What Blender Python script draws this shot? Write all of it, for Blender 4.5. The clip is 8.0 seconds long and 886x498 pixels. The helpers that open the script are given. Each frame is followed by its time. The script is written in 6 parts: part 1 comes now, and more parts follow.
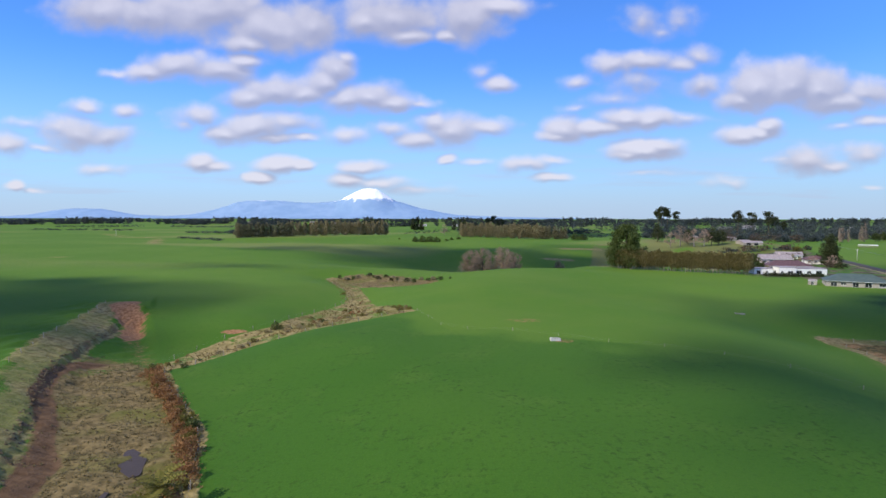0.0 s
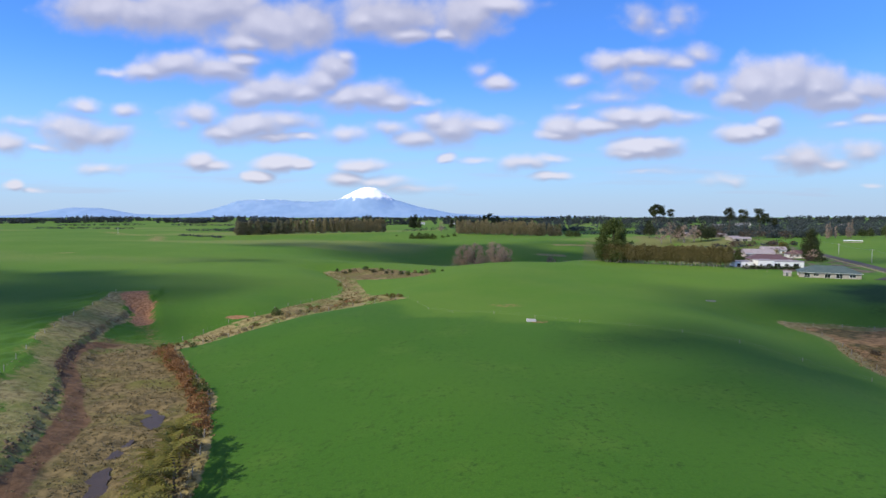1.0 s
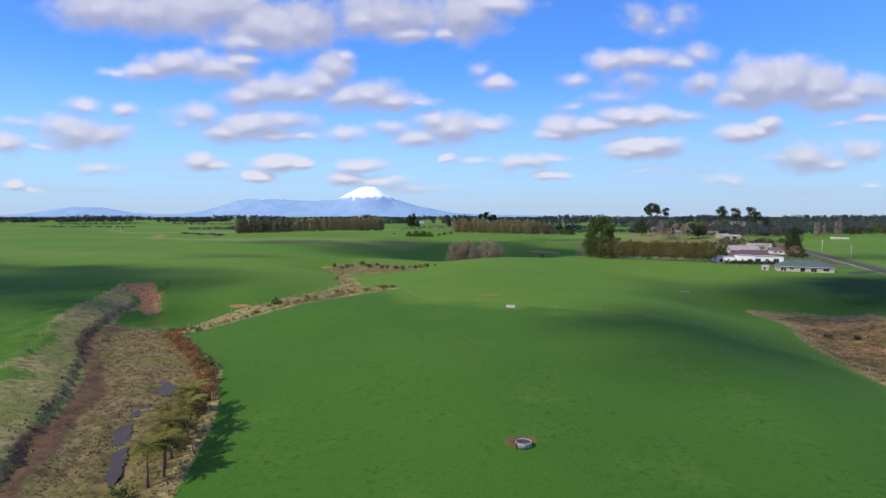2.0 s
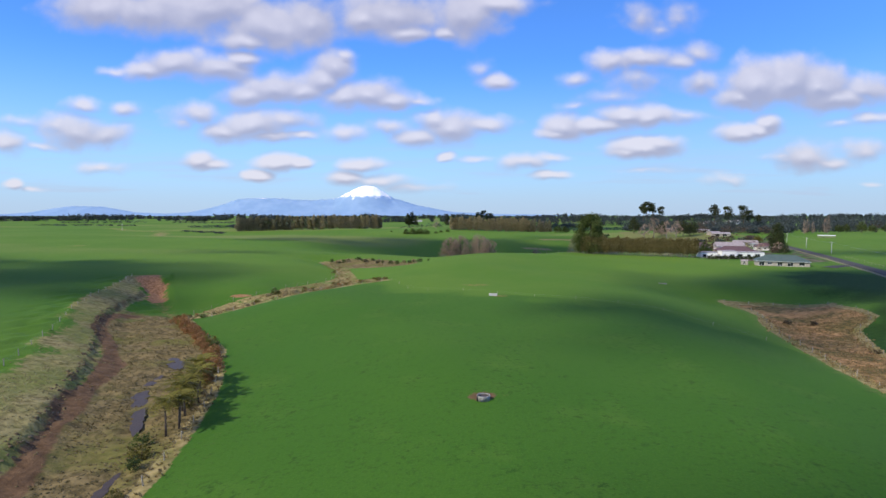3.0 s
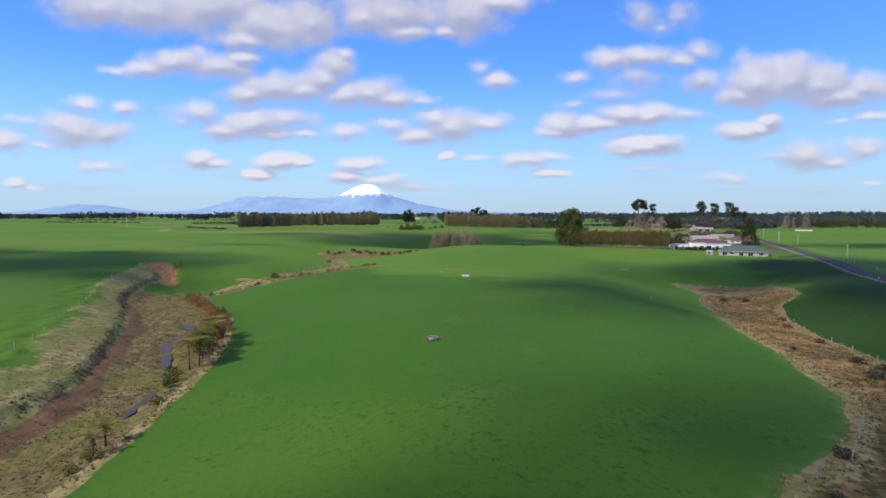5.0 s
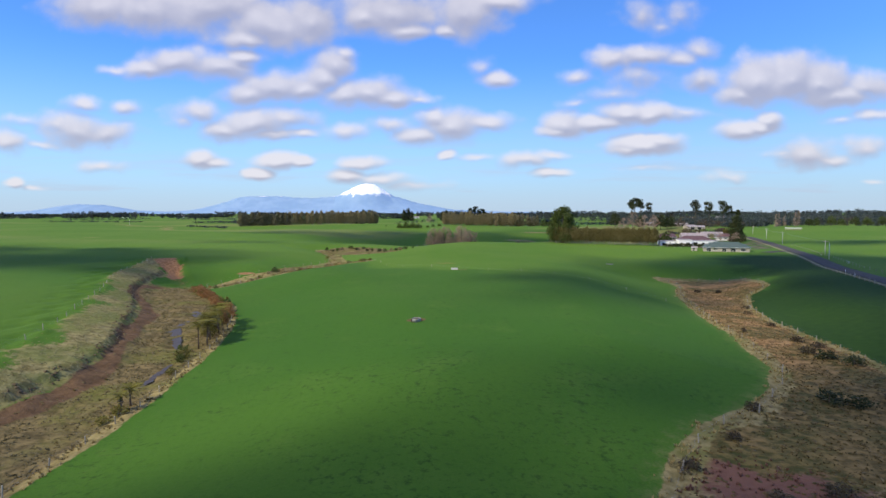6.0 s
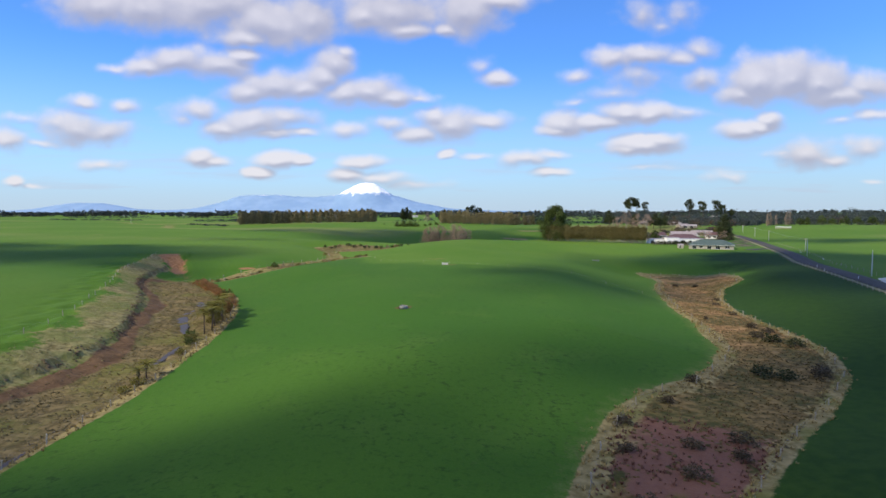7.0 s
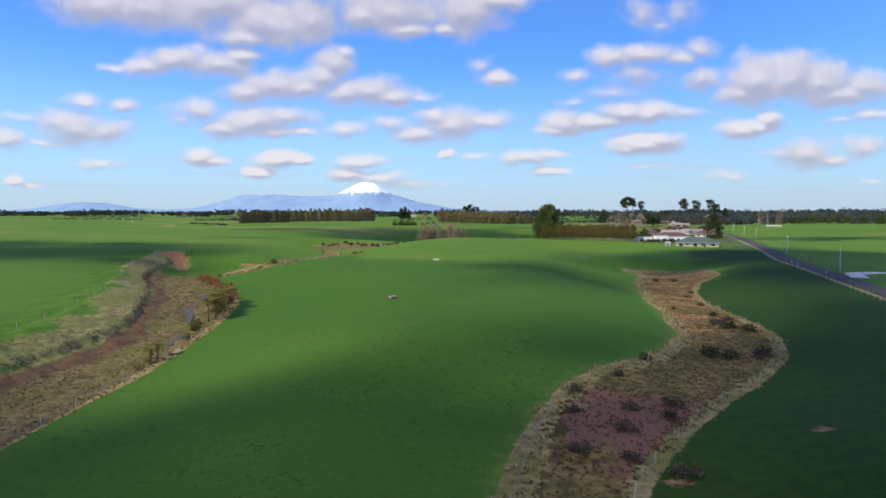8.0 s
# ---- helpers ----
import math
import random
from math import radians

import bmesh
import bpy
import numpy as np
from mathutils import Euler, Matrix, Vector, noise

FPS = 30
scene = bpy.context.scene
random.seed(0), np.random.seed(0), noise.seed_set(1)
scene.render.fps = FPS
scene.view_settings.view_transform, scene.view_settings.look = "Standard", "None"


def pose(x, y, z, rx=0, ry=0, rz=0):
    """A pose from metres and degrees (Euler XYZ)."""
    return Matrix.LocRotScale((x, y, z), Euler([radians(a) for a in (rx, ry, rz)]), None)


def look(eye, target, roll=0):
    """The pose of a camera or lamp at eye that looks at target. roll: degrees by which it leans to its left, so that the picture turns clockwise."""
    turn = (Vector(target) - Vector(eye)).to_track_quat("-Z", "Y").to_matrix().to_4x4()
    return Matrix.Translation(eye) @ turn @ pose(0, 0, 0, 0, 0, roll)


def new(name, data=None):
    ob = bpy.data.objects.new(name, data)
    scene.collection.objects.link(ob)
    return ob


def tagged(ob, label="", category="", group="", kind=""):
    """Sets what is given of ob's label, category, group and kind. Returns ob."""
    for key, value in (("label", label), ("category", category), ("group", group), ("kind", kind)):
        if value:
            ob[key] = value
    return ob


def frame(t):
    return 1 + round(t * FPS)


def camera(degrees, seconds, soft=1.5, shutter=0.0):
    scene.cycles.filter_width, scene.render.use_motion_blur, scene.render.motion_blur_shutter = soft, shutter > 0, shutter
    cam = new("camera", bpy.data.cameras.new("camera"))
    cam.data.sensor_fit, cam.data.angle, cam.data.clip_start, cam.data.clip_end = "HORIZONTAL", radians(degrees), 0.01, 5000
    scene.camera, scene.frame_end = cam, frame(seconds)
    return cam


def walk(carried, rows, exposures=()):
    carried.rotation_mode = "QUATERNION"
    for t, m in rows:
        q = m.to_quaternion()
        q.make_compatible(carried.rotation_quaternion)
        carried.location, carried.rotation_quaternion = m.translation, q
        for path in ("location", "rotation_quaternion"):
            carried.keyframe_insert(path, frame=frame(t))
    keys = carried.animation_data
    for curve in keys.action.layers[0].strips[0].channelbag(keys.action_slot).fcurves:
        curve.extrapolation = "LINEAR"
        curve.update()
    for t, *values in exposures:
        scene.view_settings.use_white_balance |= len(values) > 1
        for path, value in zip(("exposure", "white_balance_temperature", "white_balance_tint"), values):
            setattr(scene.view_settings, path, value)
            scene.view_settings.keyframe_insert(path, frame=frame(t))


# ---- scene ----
cam = camera(76.0, 8.0)
PATH = [
    (0, (-1.769, -12.108, 31.011), (-1.769, -10.111, 30.893), 0.1),
    (0.5, (-0.001, -18.694, 30.02), (0.0, -16.697, 29.899), 0.1),
    (1, (1.863, -25.406, 29.201), (1.865, -23.409, 29.079), 0.0),
    (1.5, (3.824, -31.872, 28.45), (3.826, -29.876, 28.327), 0.0),
    (3, (9.62, -50.934, 26.34), (9.623, -48.938, 26.214), 0.0),
    (3.5, (11.6, -57.268, 25.75), (11.602, -55.272, 25.621), 0.0),
    (4, (13.332, -63.021, 25.156), (13.334, -61.025, 25.027), 0.0),
    (4.5, (15.326, -69.451, 24.385), (15.328, -67.456, 24.255), 0.0),
    (6, (21.076, -88.52, 22.732), (21.076, -86.525, 22.599), -0.1),
    (6.5, (22.869, -94.442, 22.369), (22.87, -92.447, 22.235), -0.1),
    (7, (24.475, -99.87, 22.216), (24.476, -97.875, 22.08), -0.0),
    (7.5, (26.32, -105.811, 21.982), (26.322, -103.816, 21.844), -0.0),
    (8, (27.947, -110.855, 21.746), (27.949, -108.859, 21.608), -0.0),
]
walk(cam, [(t, look(eye, target, roll)) for t, eye, target, roll in PATH],
     exposures=[(0, -0.02, 6450, 8.5), (3, 0.0, 6500, 8), (5, 0.03, 6680, 6.5), (8, 0.06, 6950, 5)])

# ---- world, sun and exposure ----
SUN_EL, SUN_X, SUN_Y = 41.0, -0.87, -0.49
SUN_DIR = Vector((SUN_X * math.cos(radians(SUN_EL)), SUN_Y * math.cos(radians(SUN_EL)), math.sin(radians(SUN_EL)))).normalized()
SUN_POWER, SKY_POWER = 4.8, 0.093
CLOUD_DARK, CLOUD_LIGHT = (4.6, 4.6, 6.1), (8.8, 8.4, 9.4)
SKY_TINT, HAZE_COL, VEIL_COL, HAZE_TOP = (0.78, 1.44, 2.6), (5.2, 7.1, 9.2), (5.4, 6.1, 8.2), 0.26

sun = new("sun", bpy.data.lights.new("sun", "SUN"))
sun.data.energy, sun.data.angle, sun.data.color = SUN_POWER, radians(0.53), (1.0, 0.92, 0.78)
sun.matrix_world = look(SUN_DIR * 300, (0, 0, 0))


class Nodes:
    """Short forms for building a node tree."""

    def __init__(self, tree):
        self.tree = tree
        tree.nodes.clear()

    def add(self, kind, inputs=None):
        node = self.tree.nodes.new(kind)
        for key, value in (inputs or {}).items():
            if isinstance(value, bpy.types.NodeSocket):
                self.tree.links.new(value, node.inputs[key])
            else:
                node.inputs[key].default_value = value
        return node

    def math(self, op, a, b=0.0, c=0.0):
        node = self.add("ShaderNodeMath", {0: a, 1: b, 2: c})
        node.operation = op
        return node.outputs[0]

    def vec(self, op, a, b=(0, 0, 0), c=(0, 0, 0)):
        node = self.add("ShaderNodeVectorMath", {0: a, 1: b, 2: c})
        node.operation = op
        return node.outputs["Value"] if op == "LENGTH" else node.outputs[0]

    def ramp(self, x, lo, hi, a=0.0, b=1.0):
        node = self.add("ShaderNodeMapRange", {0: x, 1: lo, 2: hi, 3: a, 4: b})
        node.interpolation_type = "SMOOTHSTEP"
        return node.outputs[0]

    def mix(self, f, a, b, blend="MIX"):
        node = self.tree.nodes.new("ShaderNodeMix")
        node.data_type, node.blend_type = "RGBA", blend
        for key, value in ((0, f), (6, a), (7, b)):
            if isinstance(value, bpy.types.NodeSocket):
                self.tree.links.new(value, node.inputs[key])
            else:
                node.inputs[key].default_value = (*value, 1) if isinstance(value, tuple) and len(value) == 3 else value
        return node.outputs[2]

    def noise(self, vector, scale, detail=4.0, rough=0.55, out=0):
        return self.add("ShaderNodeTexNoise", {"Vector": vector, "Scale": scale, "Detail": detail, "Roughness": rough}).outputs[out]


world = bpy.data.worlds.new("sky")
scene.world = world
world.use_nodes = True
W = Nodes(world.node_tree)
nishita = W.add("ShaderNodeTexSky")
nishita.sky_type, nishita.sun_disc = "NISHITA", False
nishita.sun_elevation, nishita.sun_rotation = radians(SUN_EL), -math.atan2(SUN_X, SUN_Y)
nishita.altitude, nishita.air_density, nishita.dust_density, nishita.ozone_density = 60.0, 1.0, 0.3, 2.5
way = W.add("ShaderNodeTexCoord").outputs["Generated"]
sep = W.add("ShaderNodeSeparateXYZ", {0: way})
ahead = W.math("MAXIMUM", sep.outputs[1], 0.05)
up = W.math("MAXIMUM", sep.outputs[2], 0.0)
plane = W.add("ShaderNodeCombineXYZ", {0: W.math("DIVIDE", sep.outputs[0], ahead), 1: W.math("DIVIDE", sep.outputs[2], ahead)}).outputs[0]
puffs = []


def puff(u, v, a, b, thin=1.0):
    """One heap of a cumulus: its bearing and height as tangents, its half width and half height."""
    puffs.append((u, v, a * 1.1, b * 1.16, thin))


puff(-0.596, 0.355, 0.097, 0.045, 1)
puff(-0.509, 0.350, 0.117, 0.049, 1)
puff(-0.402, 0.351, 0.143, 0.049, 1)
puff(-0.295, 0.322, 0.123, 0.049, 1)
puff(-0.227, 0.332, 0.071, 0.058, 1)
puff(-0.335, 0.298, 0.078, 0.019, 1)
puff(-0.091, 0.346, 0.110, 0.049, 1)
puff(-0.062, 0.313, 0.058, 0.023, 1)
puff(-0.135, 0.336, 0.058, 0.032, 1)
puff(0.040, 0.341, 0.078, 0.049, 1)
puff(0.094, 0.360, 0.078, 0.019, 1)
puff(0.006, 0.313, 0.032, 0.019, 1)
puff(-0.463, 0.260, 0.084, 0.029, 1)
puff(-0.512, 0.250, 0.058, 0.021, 1)
puff(-0.385, 0.255, 0.078, 0.029, 1)
puff(-0.345, 0.270, 0.052, 0.016, 1)
puff(-0.571, 0.248, 0.032, 0.010, 0.6)
puff(-0.288, 0.217, 0.097, 0.036, 1)
puff(-0.337, 0.207, 0.065, 0.026, 1)
puff(-0.239, 0.212, 0.058, 0.029, 1)
puff(-0.189, 0.255, 0.049, 0.036, 1)
puff(-0.209, 0.231, 0.045, 0.032, 1)
puff(-0.169, 0.274, 0.032, 0.013, 0.7)
puff(-0.131, 0.207, 0.071, 0.034, 1)
puff(-0.092, 0.197, 0.065, 0.021, 1)
puff(-0.170, 0.202, 0.052, 0.029, 1)
puff(-0.043, 0.195, 0.045, 0.010, 0.7)
puff(-0.622, 0.190, 0.049, 0.013, 0.7)
puff(-0.552, 0.183, 0.032, 0.016, 0.7)
puff(-0.426, 0.173, 0.058, 0.023, 0.75)
puff(-0.456, 0.158, 0.032, 0.013, 0.5)
puff(-0.328, 0.154, 0.097, 0.031, 1)
puff(-0.378, 0.146, 0.058, 0.023, 1)
puff(-0.269, 0.159, 0.065, 0.023, 0.8)
puff(-0.245, 0.134, 0.039, 0.010, 0.9)
puff(-0.299, 0.134, 0.078, 0.013, 0.8)
puff(-0.643, 0.144, 0.071, 0.036, 0.85)
puff(-0.590, 0.139, 0.071, 0.029, 0.8)
puff(-0.673, 0.154, 0.045, 0.019, 0.6)
puff(-0.758, 0.119, 0.045, 0.023, 0.9)
puff(-0.704, 0.113, 0.045, 0.010, 0.6)
puff(-0.727, 0.155, 0.039, 0.010, 0.5)
puff(-0.171, 0.137, 0.045, 0.016, 0.7)
puff(-0.043, 0.129, 0.058, 0.023, 0.9)
puff(0.016, 0.149, 0.071, 0.036, 1)
puff(0.075, 0.154, 0.065, 0.019, 0.8)
puff(-0.092, 0.149, 0.052, 0.018, 0.6)
puff(-0.013, 0.164, 0.052, 0.021, 0.8)
puff(0.095, 0.229, 0.036, 0.017, 0.9)
puff(0.065, 0.249, 0.029, 0.018, 0.4)
puff(0.232, 0.234, 0.039, 0.016, 0.7)
puff(0.290, 0.260, 0.052, 0.023, 0.85)
puff(0.349, 0.265, 0.078, 0.023, 0.9)
puff(0.407, 0.260, 0.045, 0.018, 0.75)
puff(0.436, 0.279, 0.039, 0.023, 0.55)
puff(0.340, 0.231, 0.078, 0.029, 0.6)
puff(0.291, 0.202, 0.065, 0.016, 0.5)
puff(0.448, 0.229, 0.039, 0.026, 0.85)
puff(0.233, 0.188, 0.039, 0.010, 0.45)
puff(0.342, 0.341, 0.045, 0.029, 0.5)
puff(0.410, 0.335, 0.039, 0.031, 0.5)
puff(0.377, 0.318, 0.026, 0.018, 0.4)
puff(0.546, 0.227, 0.071, 0.049, 1.3)
puff(0.609, 0.232, 0.078, 0.049, 1.3)
puff(0.654, 0.222, 0.071, 0.049, 1.2)
puff(0.684, 0.203, 0.091, 0.029, 1.1)
puff(0.517, 0.207, 0.052, 0.029, 1.1)
puff(0.733, 0.217, 0.058, 0.031, 0.85)
puff(0.213, 0.152, 0.049, 0.029, 1.1)
puff(0.199, 0.139, 0.045, 0.013, 1)
puff(0.316, 0.169, 0.058, 0.023, 1.2)
puff(0.361, 0.166, 0.058, 0.023, 1.2)
puff(0.272, 0.152, 0.078, 0.019, 1.1)
puff(0.420, 0.169, 0.058, 0.013, 0.5)
puff(0.519, 0.139, 0.058, 0.023, 1.1)
puff(0.568, 0.156, 0.036, 0.019, 1.1)
puff(0.549, 0.144, 0.052, 0.018, 1.1)
puff(0.352, 0.113, 0.078, 0.022, 1.2)
puff(0.382, 0.120, 0.045, 0.018, 1.1)
puff(0.323, 0.105, 0.045, 0.010, 1)
puff(0.634, 0.100, 0.065, 0.029, 0.85)
puff(0.679, 0.091, 0.058, 0.016, 0.7)
puff(0.742, 0.113, 0.052, 0.023, 0.65)
puff(0.745, 0.166, 0.052, 0.013, 0.75)
puff(0.696, 0.159, 0.039, 0.010, 0.6)
puff(0.600, 0.100, 0.052, 0.010, 0.6)
puff(-0.423, 0.093, 0.036, 0.021, 1.1)
puff(-0.399, 0.085, 0.036, 0.013, 1)
puff(-0.290, 0.090, 0.052, 0.016, 1.2)
puff(-0.250, 0.089, 0.032, 0.012, 1.1)
puff(-0.325, 0.071, 0.032, 0.012, 1.2)
puff(-0.142, 0.085, 0.058, 0.013, 0.9)
puff(-0.167, 0.064, 0.039, 0.016, 1)
puff(-0.112, 0.058, 0.078, 0.013, 0.7)
puff(-0.053, 0.046, 0.078, 0.010, 0.5)
puff(0.007, 0.097, 0.023, 0.009, 1)
puff(0.061, 0.093, 0.039, 0.008, 0.7)
puff(0.145, 0.090, 0.052, 0.016, 0.75)
puff(0.189, 0.097, 0.045, 0.009, 0.6)
puff(0.190, 0.066, 0.045, 0.010, 0.9)
puff(-0.602, 0.080, 0.052, 0.013, 0.6)
puff(-0.754, 0.049, 0.023, 0.010, 1.1)
puff(-0.717, 0.041, 0.032, 0.005, 0.5)
puff(0.502, 0.056, 0.045, 0.012, 0.45)
puff(0.363, 0.076, 0.058, 0.006, 0.4)
puff(0.755, 0.048, 0.032, 0.006, 0.5)


def cloud_field(at):
    """How far a direction lies inside the heaps: 1 in their middle, 0 at their edge and beyond."""
    field = None
    for u, v, a, b, thin in puffs:
        off = W.vec("MULTIPLY_ADD", at, (1 / a, 1 / b, 0), (-u / a, -v / b, 0))
        inside = W.math("MULTIPLY_ADD", W.vec("LENGTH", off), -thin, thin)
        field = inside if field is None else W.math("SMOOTH_MAX", field, inside, 0.25)
    return field


billow = W.noise(plane, 9.0, 3.0, 0.5, out=1)
swirl = W.vec("MULTIPLY", W.vec("SUBTRACT", billow, (0.5, 0.5, 0.5)), (0.042, 0.03, 0))
plane_w = W.vec("ADD", plane, swirl)
# rounded relief on the heaps, and their softly frayed edges
knobs = W.add("ShaderNodeTexVoronoi", {"Vector": W.vec("MULTIPLY", plane_w, (1.0, 1.4, 1.0)), "Scale": 26.0, "Detail": 1.0})
knobs.feature = "SMOOTH_F1"
relief = W.math("MULTIPLY", W.math("SUBTRACT", 0.4, knobs.outputs["Distance"]), 0.34)
fray = W.math("MULTIPLY", W.math("SUBTRACT", W.noise(plane, 20.0, 5.0, 0.55), 0.5), 0.6)
heaps = cloud_field(plane_w)
body = W.math("ADD", heaps, W.math("ADD", relief, fray))
rise = W.math("SUBTRACT", heaps, cloud_field(W.vec("ADD", plane_w, (-0.004, 0.012, 0))))
front = W.math("MULTIPLY", W.ramp(sep.outputs[1], 0.25, 0.45), W.ramp(sep.outputs[2], 0.52, 0.42))
cover_front = W.math("MULTIPLY", W.ramp(body, -0.16, 0.6), front)
high = W.math("MAXIMUM", sep.outputs[2], 0.08)
dome = W.add("ShaderNodeCombineXYZ", {0: W.math("DIVIDE", sep.outputs[0], high), 1: W.math("DIVIDE", sep.outputs[1], high)}).outputs[0]
rest = W.ramp(W.noise(dome, 1.3, 5.0, 0.6), 0.44, 0.6)
cover_rest = W.math("MULTIPLY", W.math("MULTIPLY", rest, W.math("SUBTRACT", 1.0, front)), W.ramp(sep.outputs[2], 0.03, 0.2))
cover = W.math("MULTIPLY", W.math("MAXIMUM", cover_front, cover_rest), 0.86)
lit = W.ramp(W.math("ADD", W.math("MULTIPLY", rise, 1.35), W.math("MULTIPLY", W.math("ADD", relief, fray), 0.75)), -0.45, 0.65)
cloud_col = W.mix(lit, CLOUD_DARK, CLOUD_LIGHT)
# thin veil of distant cloud and moisture low over the land
streak = W.noise(W.vec("MULTIPLY", plane, (2.2, 26.0, 1.0)), 1.6, 4.0, 0.55)
veil = W.math("MULTIPLY", W.math("MULTIPLY", W.ramp(streak, 0.42, 0.75), W.ramp(up, 0.17, 0.02)), 0.6)
veil = W.math("MAXIMUM", veil, W.math("MULTIPLY", W.ramp(up, 0.07, 0.0), 0.45))
tint = W.mix(1.0, nishita.outputs[0], SKY_TINT, "MULTIPLY")
tint = W.mix(W.math("MULTIPLY", W.ramp(sep.outputs[0], 0.1, -0.75), 0.22), tint, (0.0, 0.12, 1.0))
low = W.mix(W.math("MULTIPLY", W.ramp(up, HAZE_TOP, 0.0), 0.75), tint, HAZE_COL)
veiled = W.mix(veil, low, VEIL_COL)
final = W.mix(cover, veiled, cloud_col)
bg = W.add("ShaderNodeBackground", {0: final, 1: SKY_POWER})
W.add("ShaderNodeOutputWorld", {0: bg.outputs[0]})

# ---- materials ----
def material(name):
    m = bpy.data.materials.new(name)
    m.use_nodes = True
    return m, Nodes(m.node_tree)


def finish(n, color, rough=0.8, bump=None, strength=0.4, distance=0.05, metal=0.0, spec=0.3):
    shader = n.add("ShaderNodeBsdfPrincipled", {"Roughness": rough, "Metallic": metal, "Specular IOR Level": spec})
    if isinstance(color, bpy.types.NodeSocket):
        n.tree.links.new(color, shader.inputs["Base Color"])
    else:
        shader.inputs["Base Color"].default_value = (*color, 1)
    if bump is not None:
        b = n.add("ShaderNodeBump", {"Height": bump, "Strength": strength, "Distance": distance})
        n.tree.links.new(b.outputs[0], shader.inputs["Normal"])
    n.add("ShaderNodeOutputMaterial", {0: shader.outputs[0]})
    return shader


def plain(name, a, b, scale=3.0, rough=0.8, bump=0.3, distance=0.02, metal=0.0, spec=0.3, per_object=0.0):
    """A surface of two tones at two scales, with fine relief."""
    m, n = material(name)
    at = n.add("ShaderNodeTexCoord").outputs["Object"]
    big, small = n.noise(at, scale, 5.0), n.noise(at, scale * 9, 3.0)
    f = n.ramp(n.math("ADD", n.math("MULTIPLY", big, 0.7), n.math("MULTIPLY", small, 0.3)), 0.32, 0.68)
    col = n.mix(f, a, b)
    if per_object:
        rnd = n.add("ShaderNodeObjectInfo").outputs["Random"]
        hsv = n.add("ShaderNodeHueSaturation", {"Value": n.math("MULTIPLY_ADD", rnd, per_object, 1 - per_object / 2), "Color": col})
        col = hsv.outputs[0]
    finish(n, col, rough, small, bump, distance, metal, spec)
    return m


def leaves(name, a, b, c, rough=0.65, vary=0.5):
    """Foliage: three tones over single leaves, clumps and whole plants, with light passing through."""
    m, n = material(name)
    geo = n.add("ShaderNodeNewGeometry")
    at = n.add("ShaderNodeTexCoord").outputs["Object"]
    clump = n.ramp(n.noise(at, 0.55, 3.0), 0.35, 0.65)
    col = n.mix(clump, a, b)
    col = n.mix(n.math("MULTIPLY", geo.outputs["Random Per Island"], 0.55), col, c)
    rnd = n.add("ShaderNodeObjectInfo").outputs["Random"]
    col = n.add("ShaderNodeHueSaturation", {"Value": n.math("MULTIPLY_ADD", rnd, vary, 1 - vary / 2), "Color": col}).outputs[0]
    front = n.add("ShaderNodeBsdfPrincipled", {"Base Color": col, "Roughness": rough, "Specular IOR Level": 0.25})
    back = n.add("ShaderNodeBsdfTranslucent", {"Color": col})
    both = n.add("ShaderNodeMixShader", {0: 0.4, 1: front.outputs[0], 2: back.outputs[0]})
    n.add("ShaderNodeOutputMaterial", {0: both.outputs[0]})
    return m


